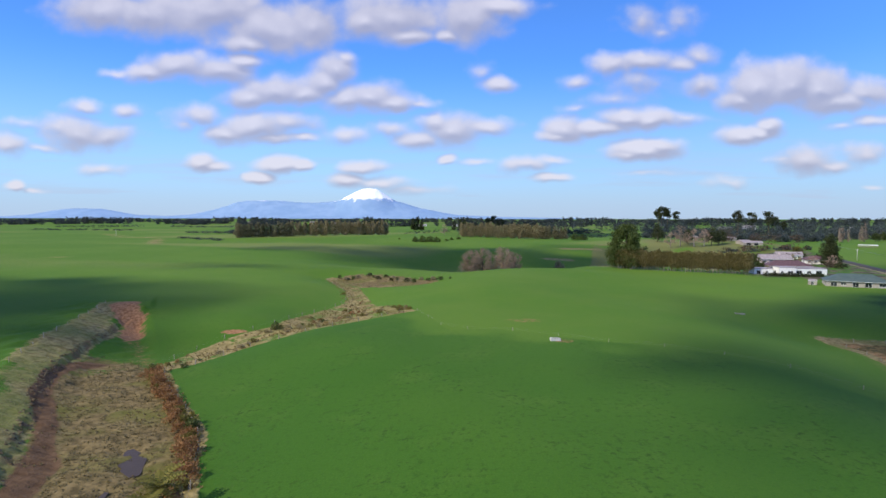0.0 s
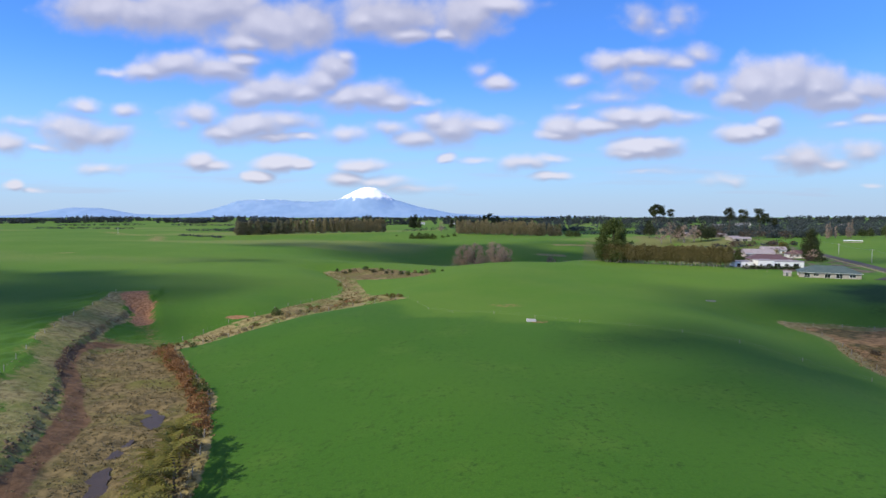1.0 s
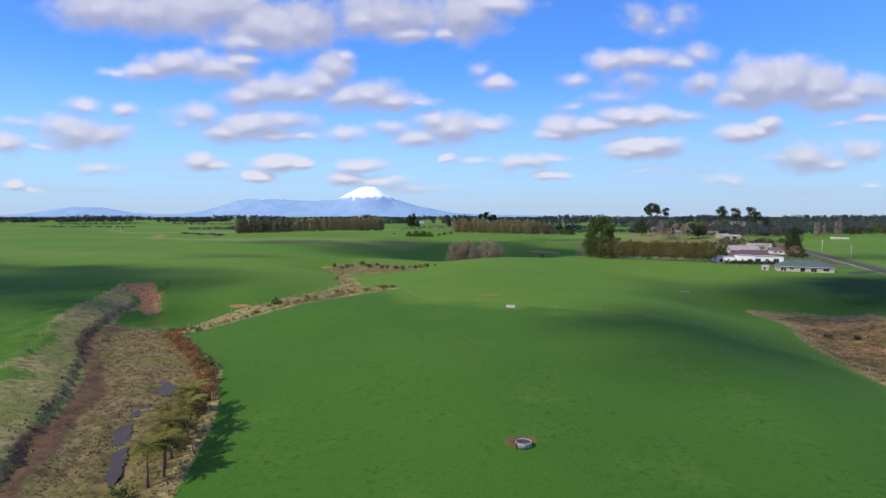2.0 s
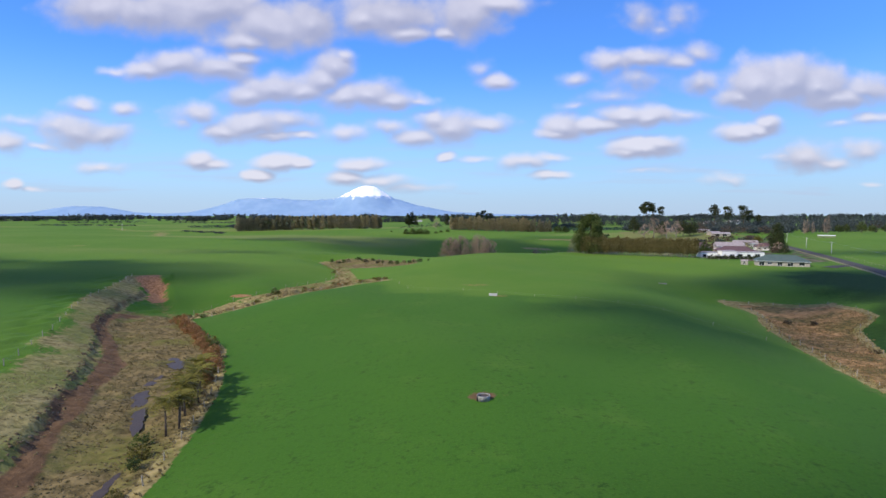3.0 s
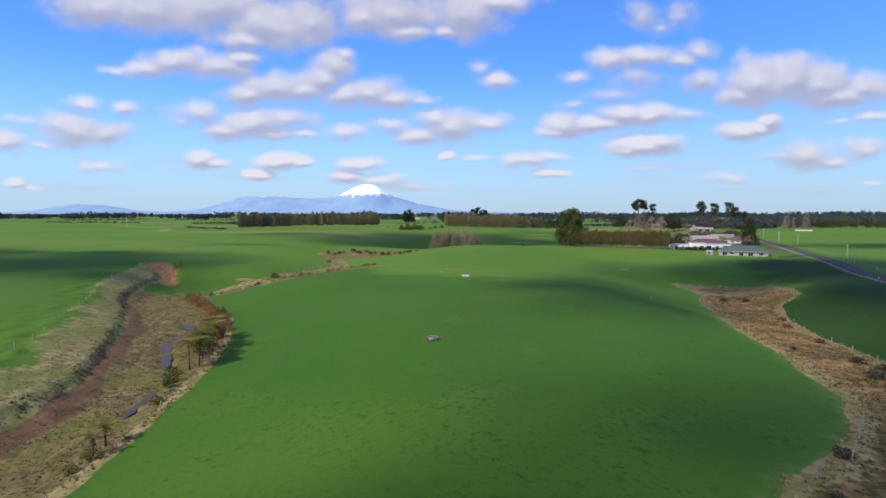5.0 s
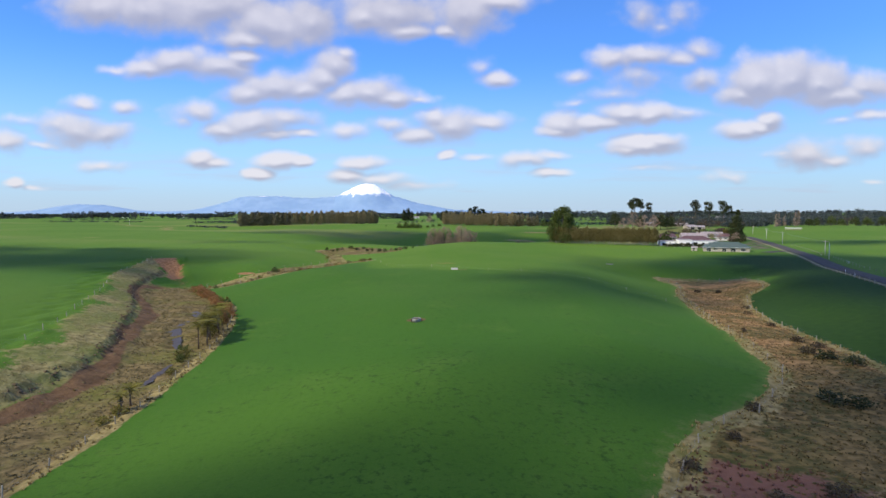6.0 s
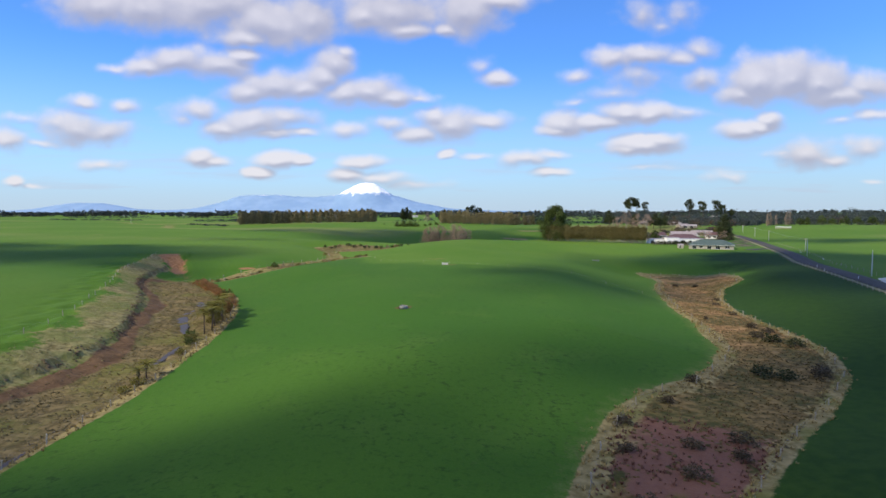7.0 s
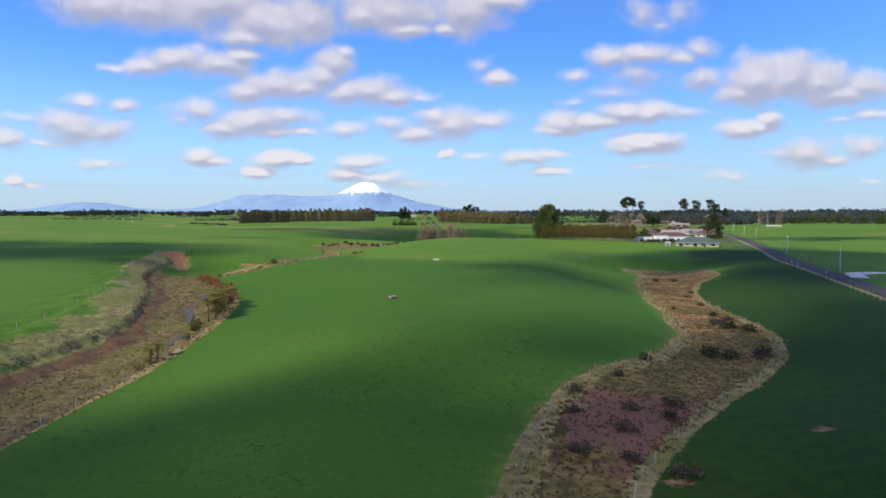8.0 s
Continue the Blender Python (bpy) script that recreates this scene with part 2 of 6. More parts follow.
def ground_material():
    m, n = material("pasture_and_rough_ground")
    at = n.add("ShaderNodeNewGeometry").outputs["Position"]
    flat = n.vec("MULTIPLY", at, (1, 1, 0))
    za = n.add("ShaderNodeAttribute")
    za.attribute_name = "zone_a"
    zb = n.add("ShaderNodeAttribute")
    zb.attribute_name = "zone_b"
    sa, sb = n.add("ShaderNodeSeparateColor", {0: za.outputs["Color"]}), n.add("ShaderNodeSeparateColor", {0: zb.outputs["Color"]})
    wide, patch, clump, grain = n.noise(flat, 0.011, 3.0), n.noise(flat, 0.07, 5.0, 0.6), n.noise(flat, 0.55, 4.0, 0.65), n.noise(flat, 3.2, 3.0, 0.7)
    ragged = n.math("ADD", n.math("MULTIPLY", n.math("SUBTRACT", clump, 0.5), 1.3), n.math("MULTIPLY", n.math("SUBTRACT", grain, 0.5), 0.5))

    def zone(mask, lo=0.3, hi=0.7):
        return n.ramp(n.math("ADD", mask, n.math("MULTIPLY", ragged, n.math("MULTIPLY", n.math("MULTIPLY", mask, n.math("SUBTRACT", 1.0, mask)), 4.0))), lo, hi)

    # grazed pasture
    col = n.mix(n.ramp(wide, 0.38, 0.64), GRASS_A, GRASS_B)
    col = n.mix(n.math("MULTIPLY", n.ramp(patch, 0.5, 0.72), 0.35), col, GRASS_C)
    tuft = n.ramp(n.noise(flat, 0.5, 5.0, 0.7), 0.55, 0.68)
    dim = n.math("MULTIPLY", tuft, n.ramp(patch, 0.36, 0.6))
    col = n.mix(n.math("MULTIPLY", dim, 0.85), col, GRASS_D)
    speck = n.ramp(n.noise(flat, 1.1, 4.0, 0.7), 0.5, 0.68)
    col = n.mix(n.math("MULTIPLY", speck, n.math("MULTIPLY_ADD", n.ramp(patch, 0.4, 0.62), 0.45, 0.28)), col, GRASS_D)
    col = n.mix(n.math("MULTIPLY", n.ramp(grain, 0.42, 0.72), 0.35), col, GRASS_C)
    zc = n.add("ShaderNodeAttribute")
    zc.attribute_name = "zone_c"
    split_c = n.add("ShaderNodeSeparateColor", {0: zc.outputs["Color"]})
    # shorter, paler grass on the paddocks that were grazed last
    short = n.mix(n.ramp(wide, 0.36, 0.66), (0.08, 0.165, 0.015), (0.105, 0.185, 0.022))
    short = n.mix(n.math("MULTIPLY", n.ramp(patch, 0.3, 0.75), 0.25), short, (0.13, 0.19, 0.03))
    short = n.mix(n.math("MULTIPLY", speck, 0.3), short, GRASS_A)
    col = n.mix(n.math("MULTIPLY", split_c.outputs[1], 0.8), col, short)
    # a paddock of darker grass
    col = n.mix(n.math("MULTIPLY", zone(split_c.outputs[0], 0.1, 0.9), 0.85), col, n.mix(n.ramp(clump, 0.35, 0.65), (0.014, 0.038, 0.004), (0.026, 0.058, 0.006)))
    # trodden yards and gardens round the houses, and the dull stubble field behind the hedge
    col = n.mix(zone(split_c.outputs[2], 0.2, 0.8), col, n.mix(n.ramp(n.noise(flat, 0.16, 4.0, 0.65), 0.4, 0.6), (0.035, 0.036, 0.018), (0.15, 0.12, 0.085)))
    col = n.mix(n.math("MULTIPLY", zone(zc.outputs["Alpha"], 0.2, 0.8), 0.75), col, n.mix(patch, (0.12, 0.12, 0.04), (0.19, 0.165, 0.07)))
    # hay-coloured worn strips and far dry paddocks
    col = n.mix(n.math("MULTIPLY", zone(zb.outputs["Alpha"], 0.2, 0.8), 0.5), col, n.mix(clump, (0.16, 0.19, 0.05), (0.22, 0.2, 0.08)))
    # rank pale grass along the fences and drains
    pale = n.mix(n.ramp(clump, 0.35, 0.66), (0.17, 0.135, 0.05), (0.31, 0.245, 0.11))
    pale = n.mix(n.math("MULTIPLY", n.ramp(patch, 0.48, 0.62), 0.6), pale, (0.12, 0.13, 0.025))
    # trampled bog, olive and brown
    bog = n.mix(n.ramp(clump, 0.36, 0.62), (0.085, 0.064, 0.027), (0.2, 0.148, 0.066))
    bog = n.mix(n.math("MULTIPLY", n.ramp(patch, 0.44, 0.64), 0.65), bog, n.mix(grain, (0.07, 0.085, 0.014), (0.15, 0.15, 0.03)))
    col = n.mix(zone(sa.outputs[0]), col, bog)
    # grazed bank with clods
    bank = n.mix(n.ramp(clump, 0.38, 0.6), (0.13, 0.105, 0.042), (0.27, 0.225, 0.1))
    bank = n.mix(n.math("MULTIPLY", n.ramp(patch, 0.38, 0.62), 0.7), bank, n.mix(clump, (0.085, 0.12, 0.022), (0.16, 0.17, 0.045)))
    col = n.mix(zone(sa.outputs[1]), col, bank)
    col = n.mix(zone(sb.outputs[0]), col, n.mix(n.ramp(n.noise(flat, 0.09, 4.0, 0.6), 0.42, 0.6), n.mix(n.ramp(clump, 0.36, 0.62), (0.17, 0.095, 0.035), (0.36, 0.215, 0.09)), n.mix(n.ramp(clump, 0.4, 0.6), (0.065, 0.06, 0.016), (0.19, 0.13, 0.045))))
    low = n.ramp(n.math("ADD", n.add("ShaderNodeSeparateXYZ", {0: at}).outputs[1], n.math("MULTIPLY", n.math("SUBTRACT", patch, 0.5), 60.0)), 26.0, -4.0)
    col = n.mix(n.math("MULTIPLY", n.math("MULTIPLY", zone(sb.outputs[0]), low), 0.6), col, n.mix(n.ramp(clump, 0.36, 0.64), (0.045, 0.05, 0.012), (0.13, 0.105, 0.035)))
    col = n.mix(zone(sb.outputs[2]), col, n.mix(clump, (0.125, 0.056, 0.038), (0.215, 0.11, 0.075)))
    col = n.mix(zone(za.outputs["Alpha"]), col, pale)
    # brown mud of the stock track, red subsoil of the cut
    mud = n.mix(n.ramp(clump, 0.3, 0.7), (0.085, 0.048, 0.024), (0.15, 0.09, 0.048))
    col = n.mix(zone(sa.outputs[2], 0.25, 0.75), col, mud)
    col = n.mix(zone(sb.outputs[1], 0.25, 0.75), col, n.mix(n.ramp(n.noise(flat, 1.1, 4.0), 0.36, 0.64), (0.2, 0.094, 0.044), (0.34, 0.185, 0.095)))
    rough_land = n.math("MAXIMUM", n.math("MAXIMUM", sa.outputs[0], sa.outputs[1]), n.math("MAXIMUM", sb.outputs[0], za.outputs["Alpha"]))
    relief = n.math("ADD", n.math("MULTIPLY", clump, n.math("MULTIPLY_ADD", rough_land, 0.75, 0.2)), n.math("MULTIPLY", grain, 0.16))
    finish(n, col, 0.92, relief, 0.7, 0.45, spec=0.12)
    return m


GRASS_A, GRASS_B, GRASS_C, GRASS_D = (0.037, 0.106, 0.01), (0.051, 0.122, 0.012), (0.084, 0.15, 0.022), (0.016, 0.052, 0.006)
M_GROUND = ground_material()
M_BARK = plain("bark", (0.07, 0.05, 0.035), (0.16, 0.125, 0.095), 2.0, 0.9, 0.6, 0.03)
M_PALEBARK = plain("pale_bark", (0.2, 0.165, 0.13), (0.36, 0.31, 0.25), 2.0, 0.9, 0.5, 0.02)
M_POST = plain("weathered_post_wood", (0.24, 0.21, 0.16), (0.42, 0.37, 0.3), 3.0, 0.85, 0.5, 0.01, per_object=0.3)
M_POLE = plain("concrete_pole", (0.42, 0.41, 0.39), (0.58, 0.57, 0.54), 2.0, 0.8, 0.3, 0.01)
M_WIRE = plain("fence_wire", (0.2, 0.2, 0.2), (0.32, 0.32, 0.32), 5.0, 0.45, 0.1, 0.002, metal=0.8)
M_PALECONCRETE = plain("pale_concrete", (0.45, 0.43, 0.4), (0.62, 0.6, 0.56), 2.5, 0.85, 0.4, 0.01)
M_CONCRETE = plain("trough_concrete", (0.17, 0.16, 0.15), (0.32, 0.31, 0.29), 2.5, 0.85, 0.4, 0.01)
M_RUBBER = plain("dark_plastic", (0.02, 0.022, 0.025), (0.045, 0.047, 0.05), 3.0, 0.5, 0.2, 0.005)
M_WALLWHITE = plain("white_plaster", (0.74, 0.73, 0.7), (0.83, 0.82, 0.79), 0.8, 0.75, 0.15, 0.004)
M_WALLGREY = plain("pale_brick", (0.3, 0.27, 0.23), (0.4, 0.36, 0.31), 1.2, 0.85, 0.3, 0.006)
M_WALLPINK = plain("pink_weatherboard", (0.5, 0.4, 0.4), (0.62, 0.52, 0.5), 1.0, 0.8, 0.2, 0.005)
M_ROOFGREEN = plain("blue_green_roof_steel", (0.055, 0.085, 0.08), (0.085, 0.115, 0.105), 0.6, 0.65, 0.15, 0.004)
M_ROOFPURPLE = plain("plum_roof_tiles", (0.075, 0.042, 0.048), (0.14, 0.08, 0.085), 1.2, 0.7, 0.4, 0.02)
M_ROOFGREY = plain("grey_roof_steel", (0.24, 0.2, 0.2), (0.36, 0.31, 0.31), 0.7, 0.5, 0.15, 0.004)
M_ROOFRED = plain("orange_roof_tiles", (0.3, 0.1, 0.05), (0.45, 0.17, 0.085), 1.2, 0.75, 0.3, 0.02)
M_FRAME = plain("white_joinery", (0.7, 0.7, 0.69), (0.8, 0.8, 0.79), 4.0, 0.5, 0.05, 0.002)
M_GLASS = plain("dark_window_glass", (0.012, 0.015, 0.018), (0.03, 0.035, 0.04), 0.6, 0.06, 0.02, 0.001, spec=0.6)
M_VERGE = plain("dry_verge_grass", (0.13, 0.12, 0.05), (0.26, 0.22, 0.12), 0.6, 0.95, 0.6, 0.04)
M_ASPHALT = plain("worn_chip_seal", (0.045, 0.038, 0.033), (0.075, 0.065, 0.057), 0.35, 0.9, 0.4, 0.01)
M_CHALK = plain("crushed_pale_stone", (0.42, 0.4, 0.37), (0.62, 0.6, 0.56), 0.7, 0.92, 0.6, 0.03)
M_SHELTER = leaves("olive_shelter_foliage", (0.23, 0.2, 0.1), (0.33, 0.275, 0.145), (0.43, 0.35, 0.2), vary=0.3)
M_DULL = leaves("dull_shelter_foliage", (0.13, 0.125, 0.07), (0.2, 0.18, 0.1), (0.29, 0.25, 0.145), vary=0.3)
M_SHELTER_TIPS = leaves("hedge_foliage", (0.12, 0.115, 0.036), (0.2, 0.17, 0.062), (0.3, 0.235, 0.11), vary=0.25)
M_DARKLEAF = leaves("dark_conifer_foliage", (0.024, 0.036, 0.013), (0.045, 0.058, 0.02), (0.075, 0.08, 0.03))
M_GREENLEAF = leaves("green_foliage", (0.04, 0.068, 0.014), (0.075, 0.105, 0.024), (0.13, 0.145, 0.04))
M_TWIG = leaves("bare_brown_twigs", (0.25, 0.175, 0.125), (0.38, 0.26, 0.19), (0.5, 0.36, 0.27))
M_RUSTLEAF = leaves("rusty_shrub_foliage", (0.2, 0.09, 0.035), (0.3, 0.15, 0.058), (0.36, 0.22, 0.09))
M_YELLOWLEAF = leaves("yellow_green_foliage", (0.11, 0.11, 0.02), (0.18, 0.16, 0.03), (0.23, 0.18, 0.05))
M_FERN = leaves("fern_fronds", (0.1, 0.105, 0.016), (0.17, 0.16, 0.028), (0.25, 0.2, 0.05))
M_TUSSOCK = leaves("dry_tussock_blades", (0.25, 0.18, 0.07), (0.38, 0.29, 0.12), (0.5, 0.4, 0.19))
M_BOGTUFT = leaves("bog_tufts", (0.095, 0.078, 0.028), (0.17, 0.135, 0.052), (0.29, 0.225, 0.105))
M_CLOD = leaves("bank_clods", (0.14, 0.125, 0.045), (0.22, 0.19, 0.075), (0.33, 0.27, 0.125))
M_EARTH = leaves("broken_earth", (0.09, 0.062, 0.034), (0.18, 0.13, 0.07), (0.3, 0.225, 0.12))
M_CUSHION = leaves("gully_cushions", (0.06, 0.055, 0.016), (0.14, 0.1, 0.036), (0.24, 0.165, 0.07))
M_TAN = leaves("orange_tan_dead_grass", (0.24, 0.14, 0.06), (0.36, 0.22, 0.1), (0.46, 0.31, 0.16))
M_DUSK = leaves("dark_gully_bush_foliage", (0.06, 0.046, 0.026), (0.1, 0.076, 0.043), (0.15, 0.115, 0.068))
M_RUSH = leaves("red_brown_rushes", (0.14, 0.062, 0.043), (0.22, 0.105, 0.073), (0.31, 0.17, 0.118))
M_BROWNWOOD = leaves("bare_far_woods", (0.08, 0.06, 0.04), (0.13, 0.09, 0.065), (0.19, 0.13, 0.09))
# the blue in this foliage colour stands for distance haze
M_HAZYWOOD = leaves("distant_woods", (0.045, 0.062, 0.062), (0.066, 0.08, 0.076), (0.074, 0.084, 0.076))


def water_material():
    m, n = material("still_bog_water")
    at = n.add("ShaderNodeNewGeometry").outputs["Position"]
    finish(n, n.mix(n.noise(at, 0.6), (0.05, 0.04, 0.035), (0.08, 0.06, 0.05)), 0.35, n.noise(at, 2.5, 2.0), 0.4, 0.06, spec=0.05)
    return m


def mountain_material():
    m, n = material("haze_blue_ranges")
    at = n.add("ShaderNodeNewGeometry").outputs["Position"]
    z = n.add("ShaderNodeSeparateXYZ", {0: at}).outputs[2]
    streaks = n.noise(n.vec("MULTIPLY", at, (1, 1, 0.35)), 0.022, 5.0, 0.65)
    snow = n.ramp(n.math("ADD", z, n.math("MULTIPLY", n.math("SUBTRACT", streaks, 0.5), 120.0)), 152.0, 170.0)
    # air haze over the distance is put into the rock tone as blue
    hazy_rock = n.mix(n.ramp(n.noise(at, 0.008, 5.0), 0.35, 0.65), (0.21, 0.325, 0.5), (0.25, 0.365, 0.54))
    finish(n, n.mix(snow, hazy_rock, (0.9, 0.9, 0.92)), 0.95, streaks, 0.3, 8.0, spec=0.0)
    return m


def cloud_material(name, thick):
    m, n = material(name)
    thin = n.add("ShaderNodeBsdfTransparent", {"Color": (1, 1, 1, 1)})
    white = n.add("ShaderNodeBsdfDiffuse", {"Color": (0.9, 0.9, 0.92, 1)})
    both = n.add("ShaderNodeMixShader", {0: thick, 1: thin.outputs[0], 2: white.outputs[0]})
    n.add("ShaderNodeOutputMaterial", {0: both.outputs[0]})
    return m


M_WATER, M_MOUNTAIN = water_material(), mountain_material()
M_CLOUD, M_WISP = cloud_material("cumulus", 0.42), cloud_material("cloud_wisps", 0.13)

# ---- the lie of the land ----
FENCE_EAST = [(-22.5, -160), (-22.6, -48), (-22.8, -30), (-24, -5), (-25.6, 11), (-27.6, 27), (-30.6, 44), (-34.2, 57.5), (-37.6, 67.5), (-40.4, 75.5), (-43.2, 82), (-50.4, 93.5), (-58.6, 105), (-69, 122)]
GULLY_EAST = FENCE_EAST + [(-84, 148), (-97, 170), (-103, 184)]
BANK_TOP = [(-60, -160), (-56, -40), (-53, -15), (-52.5, 2), (-56, 16), (-62, 33), (-72, 58), (-85, 87), (-97, 112), (-106, 134), (-113, 160), (-121, 188)]
BANK_LIP = [(-50, -160), (-47.5, -40), (-46, -17), (-44.8, -4), (-45, 12), (-47.5, 24), (-52, 36), (-58.5, 50), (-63.5, 62), (-71, 77), (-79, 91), (-90, 112), (-97.5, 134), (-103, 158), (-115, 187)]
STOCK_TRACK = [(-44, -160), (-43, -40), (-42.3, -22), (-41, -12), (-40, -4), (-40, 6), (-42.5, 18), (-47, 29), (-52, 42), (-57, 57), (-61.5, 70), (-71.5, 86), (-82, 99), (-88.5, 112), (-90, 122), (-84, 136)]
DRAIN = [(-70, 124), (-66, 138), (-56, 150), (-46, 165), (-37, 190), (-37, 215), (-46, 255), (-64, 303)]
DRAIN_LAND = [(-69, 121), (-62, 131), (-55, 141), (-42, 151), (-26.5, 159), (-10.5, 170), (-14, 182), (-27, 205), (-33, 228), (-42, 262), (-64, 305), (-67, 302), (-53, 266), (-42, 240), (-43, 214), (-49, 190), (-56, 162), (-66, 152), (-72, 142), (-74, 128)]
SWAMP = [(-58, 296), (-40, 290), (-22, 284), (-6, 270)]
SWAMP_LAND = [(-66, 308), (-48, 309), (-34, 304), (-21, 300), (-3, 274), (-8, 262), (-25, 262), (-42, 266), (-52, 280)]
RUSH_WEST = [(33, -160), (34, -62), (37.3, -51), (41.2, -39.8), (47.4, -28.5), (54, -19.5), (64, -13), (74.4, -1), (79.7, 8), (85.5, 32.5), (88.8, 53), (97, 80), (106, 112.5), (115, 135), (119, 149), (117, 163)]
RUSH_EAST = [(132, 160), (146, 147), (143, 128), (139.5, 117.5), (127.5, 108.5), (115, 84.5), (105, 55), (101.4, 33.5), (100.3, 20), (96.9, 5), (90, -9), (76.8, -24), (66.5, -34), (57.4, -44), (51, -52), (46.7, -58), (43, -66), (40, -160)]
RUSH_MIDDLE = [(37, -160), (39, -62), (46, -46), (56, -33), (70, -19), (86, -4), (90, 14), (94, 34), (100, 66), (107, 94), (116, 128), (122, 152)]
ROAD_LINE = [(112, -60), (134, 0), (147.5, 35), (157.5, 64), (171, 101), (187, 150), (212.5, 205), (252.5, 305), (264, 335), (300, 430)]


POOLS = [([(-47.5, 63), (-46.5, 53), (-43, 46), (-39.5, 39), (-36, 31)], 1.2, 0.42), ([(-31.8, 20), (-31, 13), (-30, 5)], 0.7, 0.36), ([(-25.5, -34), (-25, -41), (-24.4, -50)], 0.6, 0.34), ([(-52, 77), (-49, 72), (-46, 67)], 1.6, 0.36)]


def ease(lo, hi, x):
    t = np.clip((x - lo) / (hi - lo), 0, 1)
    return t * t * (3 - 2 * t)


def along(line, x, y):
    """Distance from a line of points, signed: positive to its right as it runs."""
    best, signed = np.full(np.shape(x), 1e9), np.zeros(np.shape(x))
    for (ax, ay), (bx, by) in zip(line, line[1:]):
        dx, dy = bx - ax, by - ay
        t = np.clip(((x - ax) * dx + (y - ay) * dy) / (dx * dx + dy * dy), 0, 1)
        ox, oy = x - ax - t * dx, y - ay - t * dy
        d = np.hypot(ox, oy)
        side = np.where(dx * oy - dy * ox < 0, 1.0, -1.0)
        signed = np.where(d < best, side * d, signed)
        best = np.minimum(d, best)
    return signed


def inside(poly, x, y):
    hit = np.zeros(np.shape(x), bool)
    for (ax, ay), (bx, by) in zip(poly, poly[1:] + poly[:1]):
        if ay != by:
            hit ^= ((ay > y) != (by > y)) & (x < (bx - ax) * (y - ay) / (by - ay) + ax)
    return hit


WAVES = {}


def waves(x, y, size, seed):
    """Soft rolling relief of about unit height."""
    if (size, seed) not in WAVES:
        rng = np.random.RandomState(seed)
        made = []
        for k in range(7):
            a, p = rng.uniform(0, 2 * np.pi, 2)
            f = 2 * np.pi / size * rng.uniform(0.6, 1.7)
            made.append((float(np.cos(a) * f), float(np.sin(a) * f), float(p)))
        WAVES[size, seed] = made
    return sum(np.sin(x * a + y * b + p) for a, b, p in WAVES[size, seed]) / 3.5


